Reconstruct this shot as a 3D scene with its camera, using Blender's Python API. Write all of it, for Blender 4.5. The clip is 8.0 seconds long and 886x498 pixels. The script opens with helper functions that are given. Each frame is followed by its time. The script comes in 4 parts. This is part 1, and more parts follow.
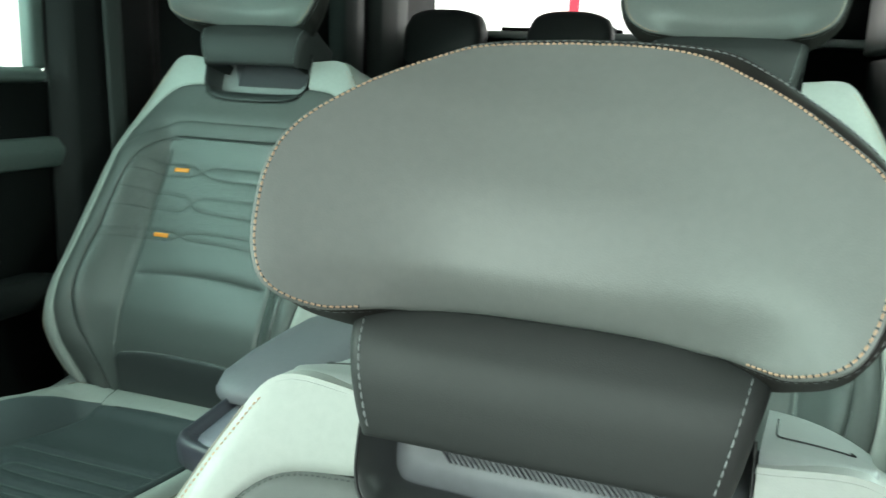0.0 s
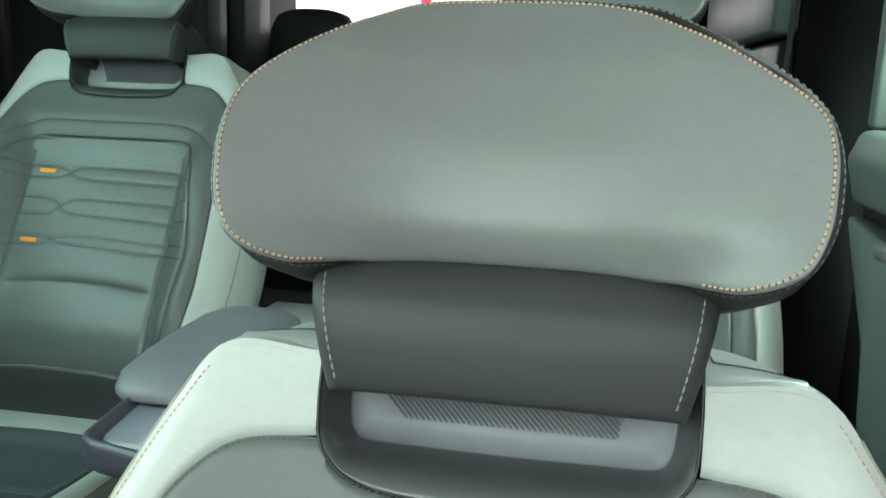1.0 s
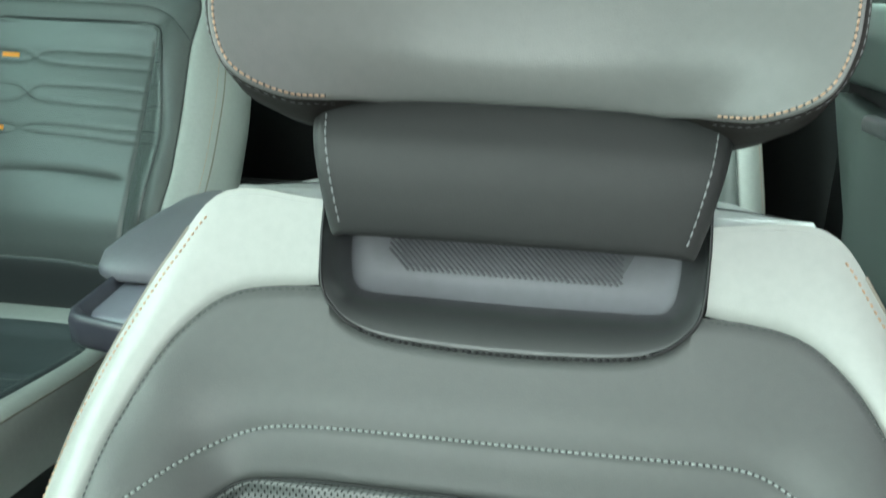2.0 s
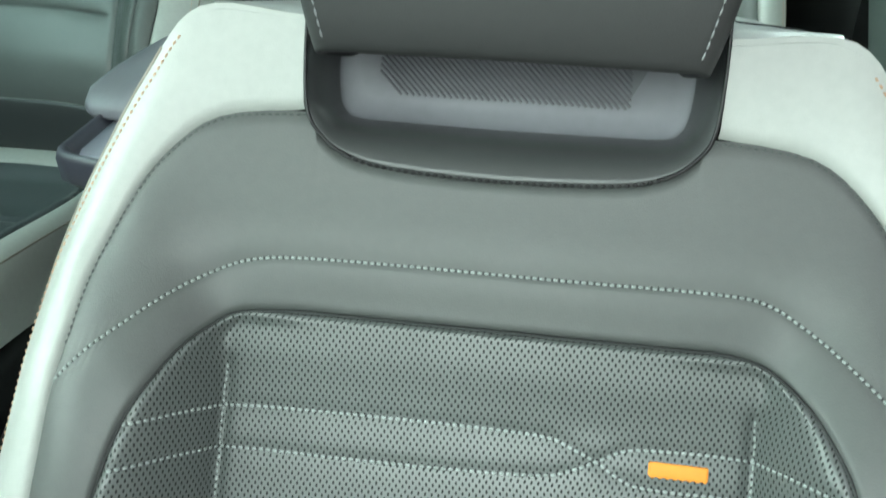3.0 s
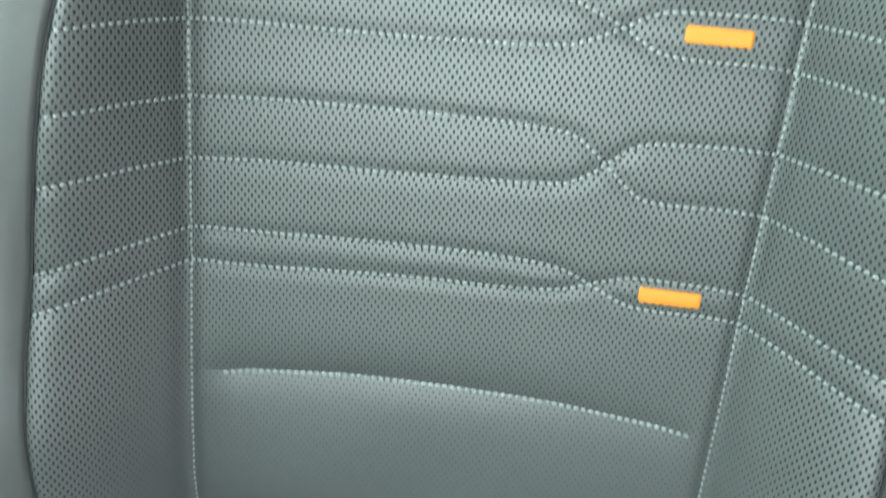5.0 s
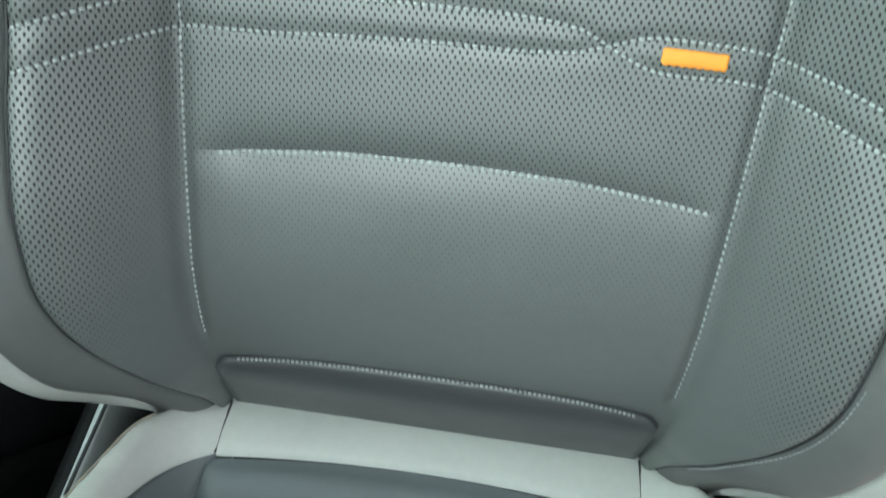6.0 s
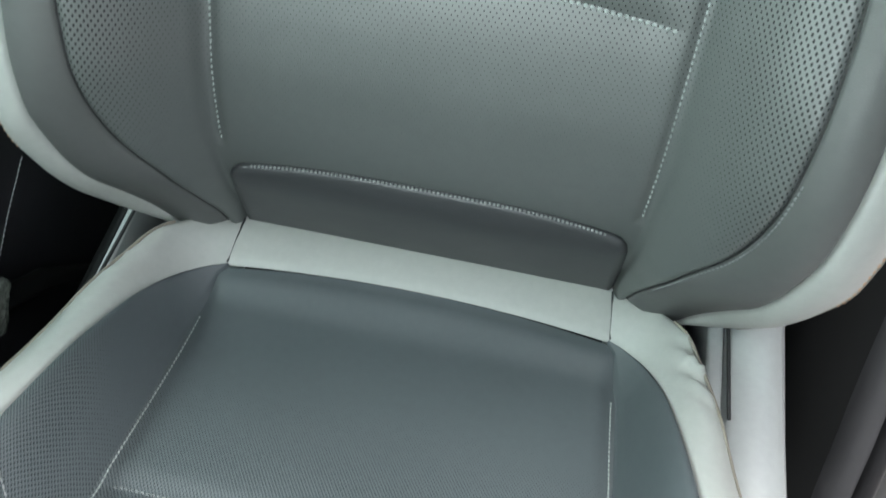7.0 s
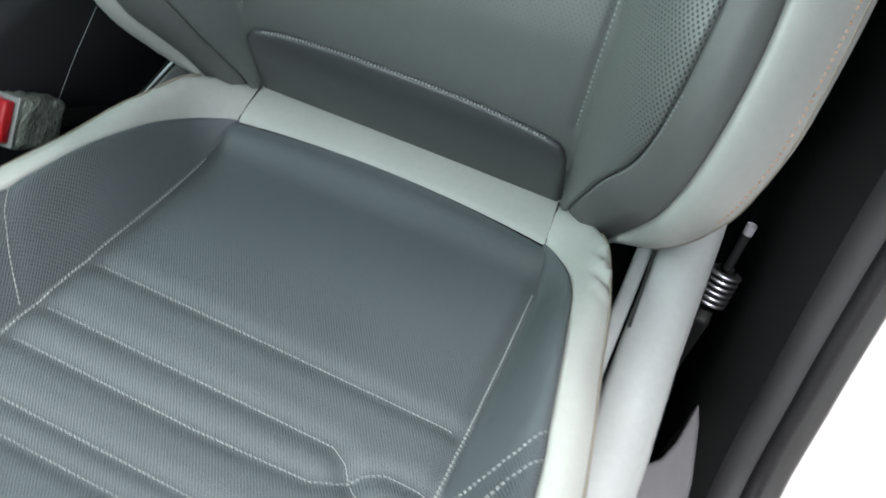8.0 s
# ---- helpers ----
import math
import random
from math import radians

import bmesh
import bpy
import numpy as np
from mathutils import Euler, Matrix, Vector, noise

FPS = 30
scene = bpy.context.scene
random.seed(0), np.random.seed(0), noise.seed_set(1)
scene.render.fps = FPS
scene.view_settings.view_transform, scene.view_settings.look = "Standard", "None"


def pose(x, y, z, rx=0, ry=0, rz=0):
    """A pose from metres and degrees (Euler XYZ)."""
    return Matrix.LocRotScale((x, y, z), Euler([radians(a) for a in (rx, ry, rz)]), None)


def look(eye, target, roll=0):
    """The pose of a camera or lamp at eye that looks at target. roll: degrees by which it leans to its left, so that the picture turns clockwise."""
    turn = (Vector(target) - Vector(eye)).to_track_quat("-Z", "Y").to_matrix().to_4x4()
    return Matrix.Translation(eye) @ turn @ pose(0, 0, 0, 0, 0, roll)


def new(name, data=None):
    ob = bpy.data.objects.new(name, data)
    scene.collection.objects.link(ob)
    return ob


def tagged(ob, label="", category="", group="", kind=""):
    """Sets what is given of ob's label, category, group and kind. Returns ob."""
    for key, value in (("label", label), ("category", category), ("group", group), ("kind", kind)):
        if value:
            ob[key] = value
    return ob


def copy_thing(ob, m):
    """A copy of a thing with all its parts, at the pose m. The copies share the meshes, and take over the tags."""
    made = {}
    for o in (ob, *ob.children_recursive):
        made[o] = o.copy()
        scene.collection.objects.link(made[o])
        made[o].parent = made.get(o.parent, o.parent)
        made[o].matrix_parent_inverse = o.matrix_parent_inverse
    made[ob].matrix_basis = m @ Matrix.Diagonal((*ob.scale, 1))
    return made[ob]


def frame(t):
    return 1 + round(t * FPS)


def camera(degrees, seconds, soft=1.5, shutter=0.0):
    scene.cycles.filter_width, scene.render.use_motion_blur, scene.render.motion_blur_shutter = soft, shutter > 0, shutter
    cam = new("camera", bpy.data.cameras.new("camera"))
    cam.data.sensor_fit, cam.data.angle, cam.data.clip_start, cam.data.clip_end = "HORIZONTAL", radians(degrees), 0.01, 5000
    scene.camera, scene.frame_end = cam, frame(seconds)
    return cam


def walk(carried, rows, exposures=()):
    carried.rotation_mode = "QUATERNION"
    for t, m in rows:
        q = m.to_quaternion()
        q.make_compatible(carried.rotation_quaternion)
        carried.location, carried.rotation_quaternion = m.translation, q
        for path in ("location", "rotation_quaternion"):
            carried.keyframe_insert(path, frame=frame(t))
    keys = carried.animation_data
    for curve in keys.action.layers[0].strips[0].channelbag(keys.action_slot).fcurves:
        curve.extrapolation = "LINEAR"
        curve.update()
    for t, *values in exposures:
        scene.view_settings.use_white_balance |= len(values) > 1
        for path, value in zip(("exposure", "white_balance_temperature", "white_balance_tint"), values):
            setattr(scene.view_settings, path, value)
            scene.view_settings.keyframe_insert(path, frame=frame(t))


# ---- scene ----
from mathutils.bvhtree import BVHTree

cam = camera(56.64, 8.0, shutter=0.4)
PATH = [
    (0.00, pose(0.0916, -0.3477, 1.2054, 77.68, -2.37, 20.40)),
    (0.25, pose(0.0811, -0.3565, 1.1985, 78.09, -2.09, 16.48)),
    (0.50, pose(0.0690, -0.3652, 1.1909, 78.54, -1.92, 13.24)),
    (0.75, pose(0.0538, -0.3737, 1.1819, 78.86, -1.94, 11.28)),
    (1.00, pose(0.0399, -0.3800, 1.1707, 78.74, -1.95, 10.17)),
    (1.25, pose(0.0318, -0.3822, 1.1562, 77.89, -1.80, 9.47)),
    (1.50, pose(0.0273, -0.3826, 1.1436, 76.52, -1.68, 8.98)),
    (1.70, pose(0.0249, -0.3832, 1.1387, 75.18, -1.76, 8.60)),
    (2.00, pose(0.0211, -0.3809, 1.1304, 72.40, -1.94, 8.09)),
    (2.25, pose(0.0188, -0.3766, 1.1234, 69.66, -2.05, 7.79)),
    (2.50, pose(0.0184, -0.3709, 1.1169, 66.82, -2.03, 7.70)),
    (2.80, pose(0.0219, -0.3632, 1.1109, 63.65, -1.72, 7.99)),
    (3.00, pose(0.0261, -0.3582, 1.1078, 61.86, -1.32, 8.42)),
    (3.25, pose(0.0248, -0.3537, 1.0992, 59.71, -1.22, 8.57)),
    (3.50, pose(0.0224, -0.3501, 1.0882, 57.39, -1.27, 8.49)),
    (3.75, pose(0.0257, -0.3459, 1.0788, 54.74, -1.05, 8.53)),
    (4.00, pose(0.0295, -0.3430, 1.0693, 51.91, -0.94, 8.57)),
    (4.20, pose(0.0289, -0.3427, 1.0605, 49.63, -1.15, 8.52)),
    (4.50, pose(0.0280, -0.3450, 1.0433, 46.52, -1.26, 8.47)),
    (4.75, pose(0.0268, -0.3486, 1.0270, 44.14, -1.28, 8.40)),
    (5.00, pose(0.0246, -0.3532, 1.0105, 41.92, -1.31, 8.26)),
    (5.30, pose(0.0200, -0.3590, 0.9927, 39.38, -1.50, 7.94)),
    (5.50, pose(0.0153, -0.3625, 0.9834, 37.73, -1.77, 7.62)),
    (5.75, pose(0.0175, -0.3756, 0.9628, 35.83, -1.66, 7.73)),
    (6.00, pose(0.0259, -0.3894, 0.9485, 34.92, -1.49, 8.22)),
    (6.25, pose(0.0354, -0.4073, 0.9410, 33.47, -1.35, 8.67)),
    (6.50, pose(0.0451, -0.4293, 0.9387, 32.10, -1.32, 9.33)),
    (6.75, pose(0.0543, -0.4557, 0.9401, 31.45, -1.46, 10.42)),
    (7.00, pose(0.0675, -0.4829, 0.9444, 31.20, -1.58, 12.09)),
    (7.25, pose(0.0894, -0.5079, 0.9508, 31.05, -1.47, 14.48)),
    (7.50, pose(0.1217, -0.5287, 0.9581, 30.90, -1.25, 17.57)),
    (7.75, pose(0.1662, -0.5436, 0.9652, 30.66, -1.02, 21.33)),
    (8.00, pose(0.2169, -0.5556, 0.9722, 30.43, -0.79, 25.44)),
]
walk(cam, PATH, exposures=[(0.0, 0.32, 6380, -2), (1.5, 0.32, 6320, 5), (3.0, 0.40, 6300, 6), (4.0, 0.36, 6320, 8), (5.5, 0.56, 6170, 8), (6.0, 0.56, 6210, 9), (6.5, 0.46, 6210, 12.5), (7.0, 0.39, 6200, 12), (8.0, 0.37, 6200, 13)])

# ---- light ----
world = bpy.data.worlds.new("world")
scene.world = world
world.use_nodes = True
wn = world.node_tree.nodes
sky = wn.new("ShaderNodeTexSky")
sky.sky_type = "NISHITA"
sky.sun_disc = False
sky.sun_elevation = radians(73)
sky.sun_rotation = radians(149)
wn["Background"].inputs["Strength"].default_value = 0.05
world.node_tree.links.new(sky.outputs[0], wn["Background"].inputs["Color"])

sun = new("sun", bpy.data.lights.new("sun", "SUN"))
sun.data.energy = 5.0
sun.data.angle = radians(9)
sun.data.color = (1.0, 0.97, 0.92)
sun.matrix_world = look((0.96, -1.6, 6.4), (0, 0, 0))


def area(name, eye, target, sx, sy, watts, colour, spread=180):
    """A soft lamp in an opening of the car, standing in for the bright hall outside."""
    ob = new(name, bpy.data.lights.new(name, "AREA"))
    ob.data.shape, ob.data.size, ob.data.size_y = "RECTANGLE", sx, sy
    ob.data.energy, ob.data.color, ob.data.spread = watts, colour, radians(spread)
    ob.matrix_world = look(eye, target)
    return ob


area("windscreen_light", (-0.06, -1.08, 1.38), (0.05, 0.05, 0.92), 0.75, 0.80, 7.7, (0.88, 1.0, 0.935), 125)
area("door_light_low", (0.46, -0.56, 0.80), (-0.26, -0.44, 0.47), 0.4, 0.25, 0.28, (0.98, 0.99, 1.0), 70)
area("driver_window_light", (-1.13, -0.45, 1.30), (0.08, -0.05, 0.76), 1.0, 0.34, 4.0, (0.82, 1.0, 0.92), 90)
area("door_light", (0.48, -0.10, 1.36), (0.05, 0.12, 1.02), 0.4, 0.25, 0.7, (1.0, 0.95, 1.0))
area("side_window_light", (-1.14, 0.44, 1.30), (-0.5, 0.95, 0.75), 0.8, 0.3, 4.4, (0.66, 1.0, 0.92))
area("rear_window_light", (0.42, 0.68, 1.32), (-0.40, 0.55, 0.62), 0.3, 0.3, 4.0, (0.78, 1.0, 0.92))


# ---- materials ----
def material(name, colour, rough=0.5, metal=0.0, spec=0.5):
    mat = bpy.data.materials.new(name)
    mat.use_nodes = True
    b = mat.node_tree.nodes["Principled BSDF"]
    b.inputs["Base Color"].default_value = (*colour, 1)
    b.inputs["Roughness"].default_value = rough
    b.inputs["Metallic"].default_value = metal
    b.inputs["Specular IOR Level"].default_value = spec
    return mat, mat.node_tree.nodes, mat.node_tree.links, b


def maths(nodes, links, op, a, b=None, c=None):
    n = nodes.new("ShaderNodeMath")
    n.operation = op
    for k, v in enumerate((a, b, c)):
        if v is None:
            continue
        if isinstance(v, (int, float)):
            n.inputs[k].default_value = v
        else:
            links.new(v, n.inputs[k])
    return n.outputs[0]


def grain(name, colour, rough=0.5, fine=1100.0, depth=0.00012, vary=0.10, blotch=9.0, metal=0.0, spec=0.5, holes=False, pitch_x=0.0038, pitch_y=0.0054, size=0.185, floor=0.22, wave=0.0, fades=(-0.37, -0.10)):
    """Leather or moulded plastic: fine pebble grain, slow tone changes, uneven gloss."""
    mat, nodes, links, b = material(name, colour, rough, metal, spec)
    co = nodes.new("ShaderNodeTexCoord").outputs["Object"]
    big = nodes.new("ShaderNodeTexNoise")
    big.inputs["Scale"].default_value = blotch
    big.inputs["Detail"].default_value = 5
    links.new(co, big.inputs["Vector"])
    cells = nodes.new("ShaderNodeTexVoronoi")
    cells.inputs["Scale"].default_value = fine
    links.new(co, cells.inputs["Vector"])
    mid = nodes.new("ShaderNodeTexNoise")
    mid.inputs["Scale"].default_value = 160
    mid.inputs["Detail"].default_value = 3
    links.new(co, mid.inputs["Vector"])
    ramp = nodes.new("ShaderNodeMapRange")
    ramp.inputs["To Min"].default_value = 1 - vary
    ramp.inputs["To Max"].default_value = 1 + vary
    links.new(big.outputs["Fac"], ramp.inputs["Value"])
    speck = maths(nodes, links, "MULTIPLY_ADD", mid.outputs["Fac"], 0.16, 0.92)
    tone = maths(nodes, links, "MULTIPLY", ramp.outputs[0], speck)
    height = maths(nodes, links, "MULTIPLY_ADD", mid.outputs["Fac"], 0.8, cells.outputs["Distance"])
    if wave:
        folds = nodes.new("ShaderNodeTexNoise")
        folds.inputs["Scale"].default_value = 28
        folds.inputs["Detail"].default_value = 2
        links.new(co, folds.inputs["Vector"])
        height = maths(nodes, links, "MULTIPLY_ADD", folds.outputs["Fac"], wave, height)
    if holes:
        uv = nodes.new("ShaderNodeUVMap").outputs[0]
        sep = nodes.new("ShaderNodeSeparateXYZ")
        links.new(uv, sep.inputs[0])
        px = maths(nodes, links, "DIVIDE", sep.outputs[0], pitch_x)
        py = maths(nodes, links, "DIVIDE", sep.outputs[1], pitch_y)
        found = []
        for off in (0.0, 0.5):
            ax = maths(nodes, links, "SUBTRACT", maths(nodes, links, "FRACT", maths(nodes, links, "ADD", px, off + 200)), 0.5)
            ay = maths(nodes, links, "MULTIPLY", maths(nodes, links, "SUBTRACT", maths(nodes, links, "FRACT", maths(nodes, links, "ADD", py, off + 200)), 0.5), 0.8)
            r2 = maths(nodes, links, "ADD", maths(nodes, links, "MULTIPLY", ax, ax), maths(nodes, links, "MULTIPLY", ay, ay))
            found.append(maths(nodes, links, "SQRT", r2))
        near = maths(nodes, links, "MINIMUM", *found)
        # the punched rows die out towards the lumbar end of the panel
        fade = nodes.new("ShaderNodeMapRange")
        fade.interpolation_type = "SMOOTHSTEP"
        fade.inputs["From Min"].default_value = fades[0]
        fade.inputs["From Max"].default_value = fades[1]
        fade.inputs["To Min"].default_value = 0.0
        fade.inputs["To Max"].default_value = size
        outer = nodes.new("ShaderNodeMapRange")
        outer.inputs["From Min"].default_value = 0.17
        outer.inputs["From Max"].default_value = 0.26
        outer.inputs["To Max"].default_value = 0.19
        links.new(maths(nodes, links, "ABSOLUTE", sep.outputs[0]), outer.inputs["Value"])
        links.new(maths(nodes, links, "ADD", sep.outputs[1], outer.outputs[0]), fade.inputs["Value"])
        edge = nodes.new("ShaderNodeMapRange")
        edge.inputs["From Min"].default_value = -0.05
        edge.inputs["From Max"].default_value = 0.04
        links.new(maths(nodes, links, "SUBTRACT", near, fade.outputs[0]), edge.inputs["Value"])
        tone = maths(nodes, links, "MULTIPLY", tone, maths(nodes, links, "MULTIPLY_ADD", edge.outputs[0], 1 - floor, floor))
        height = maths(nodes, links, "MULTIPLY_ADD", edge.outputs[0], 3.0, height)
        links.new(maths(nodes, links, "MULTIPLY", edge.outputs[0], spec), b.inputs["Specular IOR Level"])
    mix = nodes.new("ShaderNodeMix")
    mix.data_type = "RGBA"
    mix.blend_type = "MULTIPLY"
    mix.inputs["Factor"].default_value = 1
    mix.inputs["A"].default_value = (*colour, 1)
    links.new(tone, mix.inputs["B"])
    links.new(mix.outputs["Result"], b.inputs["Base Color"])
    links.new(maths(nodes, links, "MULTIPLY_ADD", big.outputs["Fac"], 0.2, rough - 0.1), b.inputs["Roughness"])
    bump = nodes.new("ShaderNodeBump")
    bump.inputs["Strength"].default_value = 0.5
    bump.inputs["Distance"].default_value = depth
    links.new(height, bump.inputs["Height"])
    links.new(bump.outputs[0], b.inputs["Normal"])
    return mat


GREY = (0.088, 0.093, 0.090)
LEATHER = grain("grey_leather", GREY, 0.52, spec=0.5, wave=6.0)
LEATHER_PERF = grain("perforated_grey_leather", (0.088, 0.098, 0.094), 0.42, spec=0.9, wave=6.0, holes=True, size=0.165, floor=0.36)
LEATHER_HEAD = grain("headrest_leather", (0.145, 0.150, 0.144), 0.45, spec=0.45, wave=3.0)
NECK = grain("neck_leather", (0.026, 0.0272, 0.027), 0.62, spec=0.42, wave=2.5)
# the grey leather again, darkened to carry the shade inside the headrest recess
LEATHER_SHADED = grain("shaded_recess_leather", (0.048, 0.051, 0.051), 0.36, spec=0.6, wave=5.0)
FLAP = grain("flap_leather", (0.045, 0.048, 0.050), 0.40, spec=0.6, wave=6.0)
BAND = grain("brown_grey_leather", (0.018, 0.016, 0.0145), 0.65, spec=0.25)
CREAM = grain("pale_leather", (0.36, 0.375, 0.352), 0.45, vary=0.06, depth=0.00012, wave=4.0)
PLASTIC_PALE = grain("pale_plastic", (0.34, 0.36, 0.355), 0.35, fine=2200, depth=0.00005, vary=0.03)
PLASTIC_GREY = grain("grey_plastic", (0.20, 0.20, 0.22), 0.4, fine=2000, depth=0.00006, vary=0.05)
SLOT = grain("slot_grey", (0.105, 0.105, 0.115), 0.6, fine=2000)
GRILLE = grain("grille_grey", (0.135, 0.135, 0.15), 0.5, fine=2000)
PLASTIC_DARK = grain("dark_plastic", (0.009, 0.0095, 0.0095), 0.6, fine=1600, depth=0.00008, vary=0.15, spec=0.2)
TRIM_GREEN = grain("door_trim", (0.085, 0.105, 0.098), 0.5, fine=1500)
CARPET = grain("carpet", (0.012, 0.012, 0.013), 0.95, fine=600, depth=0.0015, vary=0.3, spec=0.1)
HEADLINER = grain("headliner", (0.55, 0.56, 0.54), 0.9, fine=900, depth=0.0004)
THREAD_PALE = grain("pale_thread", (0.29, 0.325, 0.31), 0.6, fine=3000, vary=0.08)
THREAD_GREY = grain("grey_thread", (0.21, 0.225, 0.22), 0.6, fine=3000, vary=0.1)
THREAD_TAN = grain("tan_thread", (0.44, 0.285, 0.19), 0.6, fine=3000, vary=0.1)
PIPING = grain("tan_piping", (0.22, 0.20, 0.165), 0.55, fine=3000)
THREAD_NECK = grain("dim_thread", (0.19, 0.20, 0.205), 0.6, fine=3000)
THREAD_DIM = grain("grey_green_thread", (0.06, 0.068, 0.066), 0.6, fine=3000)
THREAD_DARK = grain("dark_thread", (0.02, 0.022, 0.022), 0.6, fine=3000)
TAG = grain("orange_tag", (0.85, 0.30, 0.03), 0.55, fine=2500, vary=0.06)
RUBBER = grain("black_rubber", (0.008, 0.008, 0.009), 0.5, fine=1800)
CHROME = material("chrome", (0.32, 0.32, 0.34), 0.36, 1.0)[0]
RED = material("red_plastic", (0.55, 0.012, 0.02), 0.35)[0]
PAVING = grain("hall_floor", (0.62, 0.60, 0.58), 0.35, fine=60, depth=0.0005, blotch=0.6, vary=0.06)
GLASS, _, _, gb = material("tinted_glass", (0.85, 0.95, 0.9), 0.02)
gb.inputs["Transmission Weight"].default_value = 1.0
gb.inputs["IOR"].default_value = 1.05

# ---- shape helpers ----
LEAN = radians(30)
HIP = 0.80
TILT = np.array([[1, 0, 0], [0, math.cos(LEAN), math.sin(LEAN)], [0, -math.sin(LEAN), math.cos(LEAN)]])


def stand(v, flip=1):
    """From the backrest's own axes (across, into the back, up the back) to the seat standing on its floor."""
    w = np.asarray(v, float) @ TILT.T + np.array([0, 0, HIP])
    w[:, 0] *= flip
    return w


def part(name, v, f, mat, parent=None, label="", smooth=True, uv=None):
    me = bpy.data.meshes.new(name)
    me.from_pydata([tuple(map(float, p)) for p in v], [], f)
    me.materials.append(mat)
    if smooth:
        me.polygons.foreach_set("use_smooth", [True] * len(me.polygons))
    if uv is not None:
        layer = me.uv_layers.new(name="UVMap")
        idx = np.empty(len(me.loops), int)
        me.loops.foreach_get("vertex_index", idx)
        layer.data.foreach_set("uv", np.asarray(uv, float)[idx].ravel())
    me.update()
    ob = new(name, me)
    ob.parent = parent
    if label:
        ob["label"] = label
    return ob


def curve(points, k=6):
    """A smooth line through the points, k steps a span."""
    p = np.asarray(points, float)
    q = np.vstack([2 * p[0] - p[1], p, 2 * p[-1] - p[-2]])
    out = []
    for i in range(len(p) - 1):
        a, b, c, d = q[i : i + 4]
        for t in np.arange(k) / k:
            out.append(0.5 * (2 * b + (c - a) * t + (2 * a - 5 * b + 4 * c - d) * t * t + (3 * b - a - 3 * c + d) * t**3))
    out.append(p[-1])
    return np.array(out)


def soft(points, rounds=2):
    """A broken line with its corners cut."""
    p = np.asarray(points, float)
    for _ in range(rounds):
        q = np.empty((2 * len(p) - 2, p.shape[1]))
        q[0::2], q[1::2] = 0.75 * p[:-1] + 0.25 * p[1:], 0.25 * p[:-1] + 0.75 * p[1:]
        p = np.vstack([p[:1], q, p[-1:]])
    return p


def even(line, step):
    """The same line with points every step metres."""
    d = np.r_[0, np.cumsum(np.linalg.norm(np.diff(line, axis=0), axis=1))]
    n = max(2, int(round(d[-1] / step)) + 1)
    s = np.linspace(0, d[-1], n)
    return np.stack([np.interp(s, d, line[:, k]) for k in range(line.shape[1])], 1)


def grid(rows):
    """Vertices and faces of a net of equally long rows."""
    rows = [np.asarray(r, float) for r in rows]
    n = len(rows[0])
    f = [(i * n + j, i * n + j + 1, (i + 1) * n + j + 1, (i + 1) * n + j) for i in range(len(rows) - 1) for j in range(n - 1)]
    return np.vstack(rows), f


def join(*nets):
    v, f, k = [], [], 0
    for a, b in nets:
        v.append(np.asarray(a, float))
        f += [tuple(i + k for i in q) for q in b]
        k += len(a)
    return np.vstack(v), f


def ease(x, xs, ys):
    """A smooth line through the points, without overshoot."""
    xs, ys, x = np.asarray(xs, float), np.asarray(ys, float), np.asarray(x, float)
    h, d = np.diff(xs), np.diff(ys) / np.diff(xs)
    m = np.r_[d[0], np.where(d[:-1] * d[1:] > 0, 2 * d[:-1] * d[1:] / (d[:-1] + d[1:] + 1e-15), 0), d[-1]]
    q = np.clip(x, xs[0], xs[-1])
    i = np.clip(np.searchsorted(xs, q, side="right") - 1, 0, len(h) - 1)
    t = (q - xs[i]) / h[i]
    return ys[i] * (1 + 2 * t) * (1 - t) ** 2 + m[i] * h[i] * t * (1 - t) ** 2 + ys[i + 1] * t * t * (3 - 2 * t) + m[i + 1] * h[i] * t * t * (t - 1)


def smooth01(a, b, x):
    s = np.clip((np.asarray(x, float) - a) / (b - a), 0, 1)
    return s * s * (3 - 2 * s)


def tube(line, r, sides=6):
    line = np.asarray(line, float)
    t = np.gradient(line, axis=0)
    t /= np.linalg.norm(t, axis=1)[:, None] + 1e-12
    ref = np.array([0.31, 0.87, 0.38])
    a = np.cross(t, ref)
    a /= np.linalg.norm(a, axis=1)[:, None] + 1e-12
    b = np.cross(t, a)
    rows = [line + r * (math.cos(w) * a + math.sin(w) * b) for w in np.linspace(0, 2 * math.pi, sides + 1)]
    return grid(rows)


def box(x0, x1, y0, y1, z0, z1, bev=0.01, seg=2):
    """A block with rounded edges, as vertices and faces."""
    bm = bmesh.new()
    bmesh.ops.create_cube(bm, size=1)
    for q in bm.verts:
        q.co = ((x0 + x1) / 2 + q.co.x * (x1 - x0), (y0 + y1) / 2 + q.co.y * (y1 - y0), (z0 + z1) / 2 + q.co.z * (z1 - z0))
    if bev:
        bmesh.ops.bevel(bm, geom=bm.edges[:], offset=bev, segments=seg, profile=0.5, affect="EDGES")
    bm.verts.index_update()
    v = np.array([q.co[:] for q in bm.verts])
    f = [tuple(q.index for q in p.verts) for p in bm.faces]
    bm.free()
    return v, f


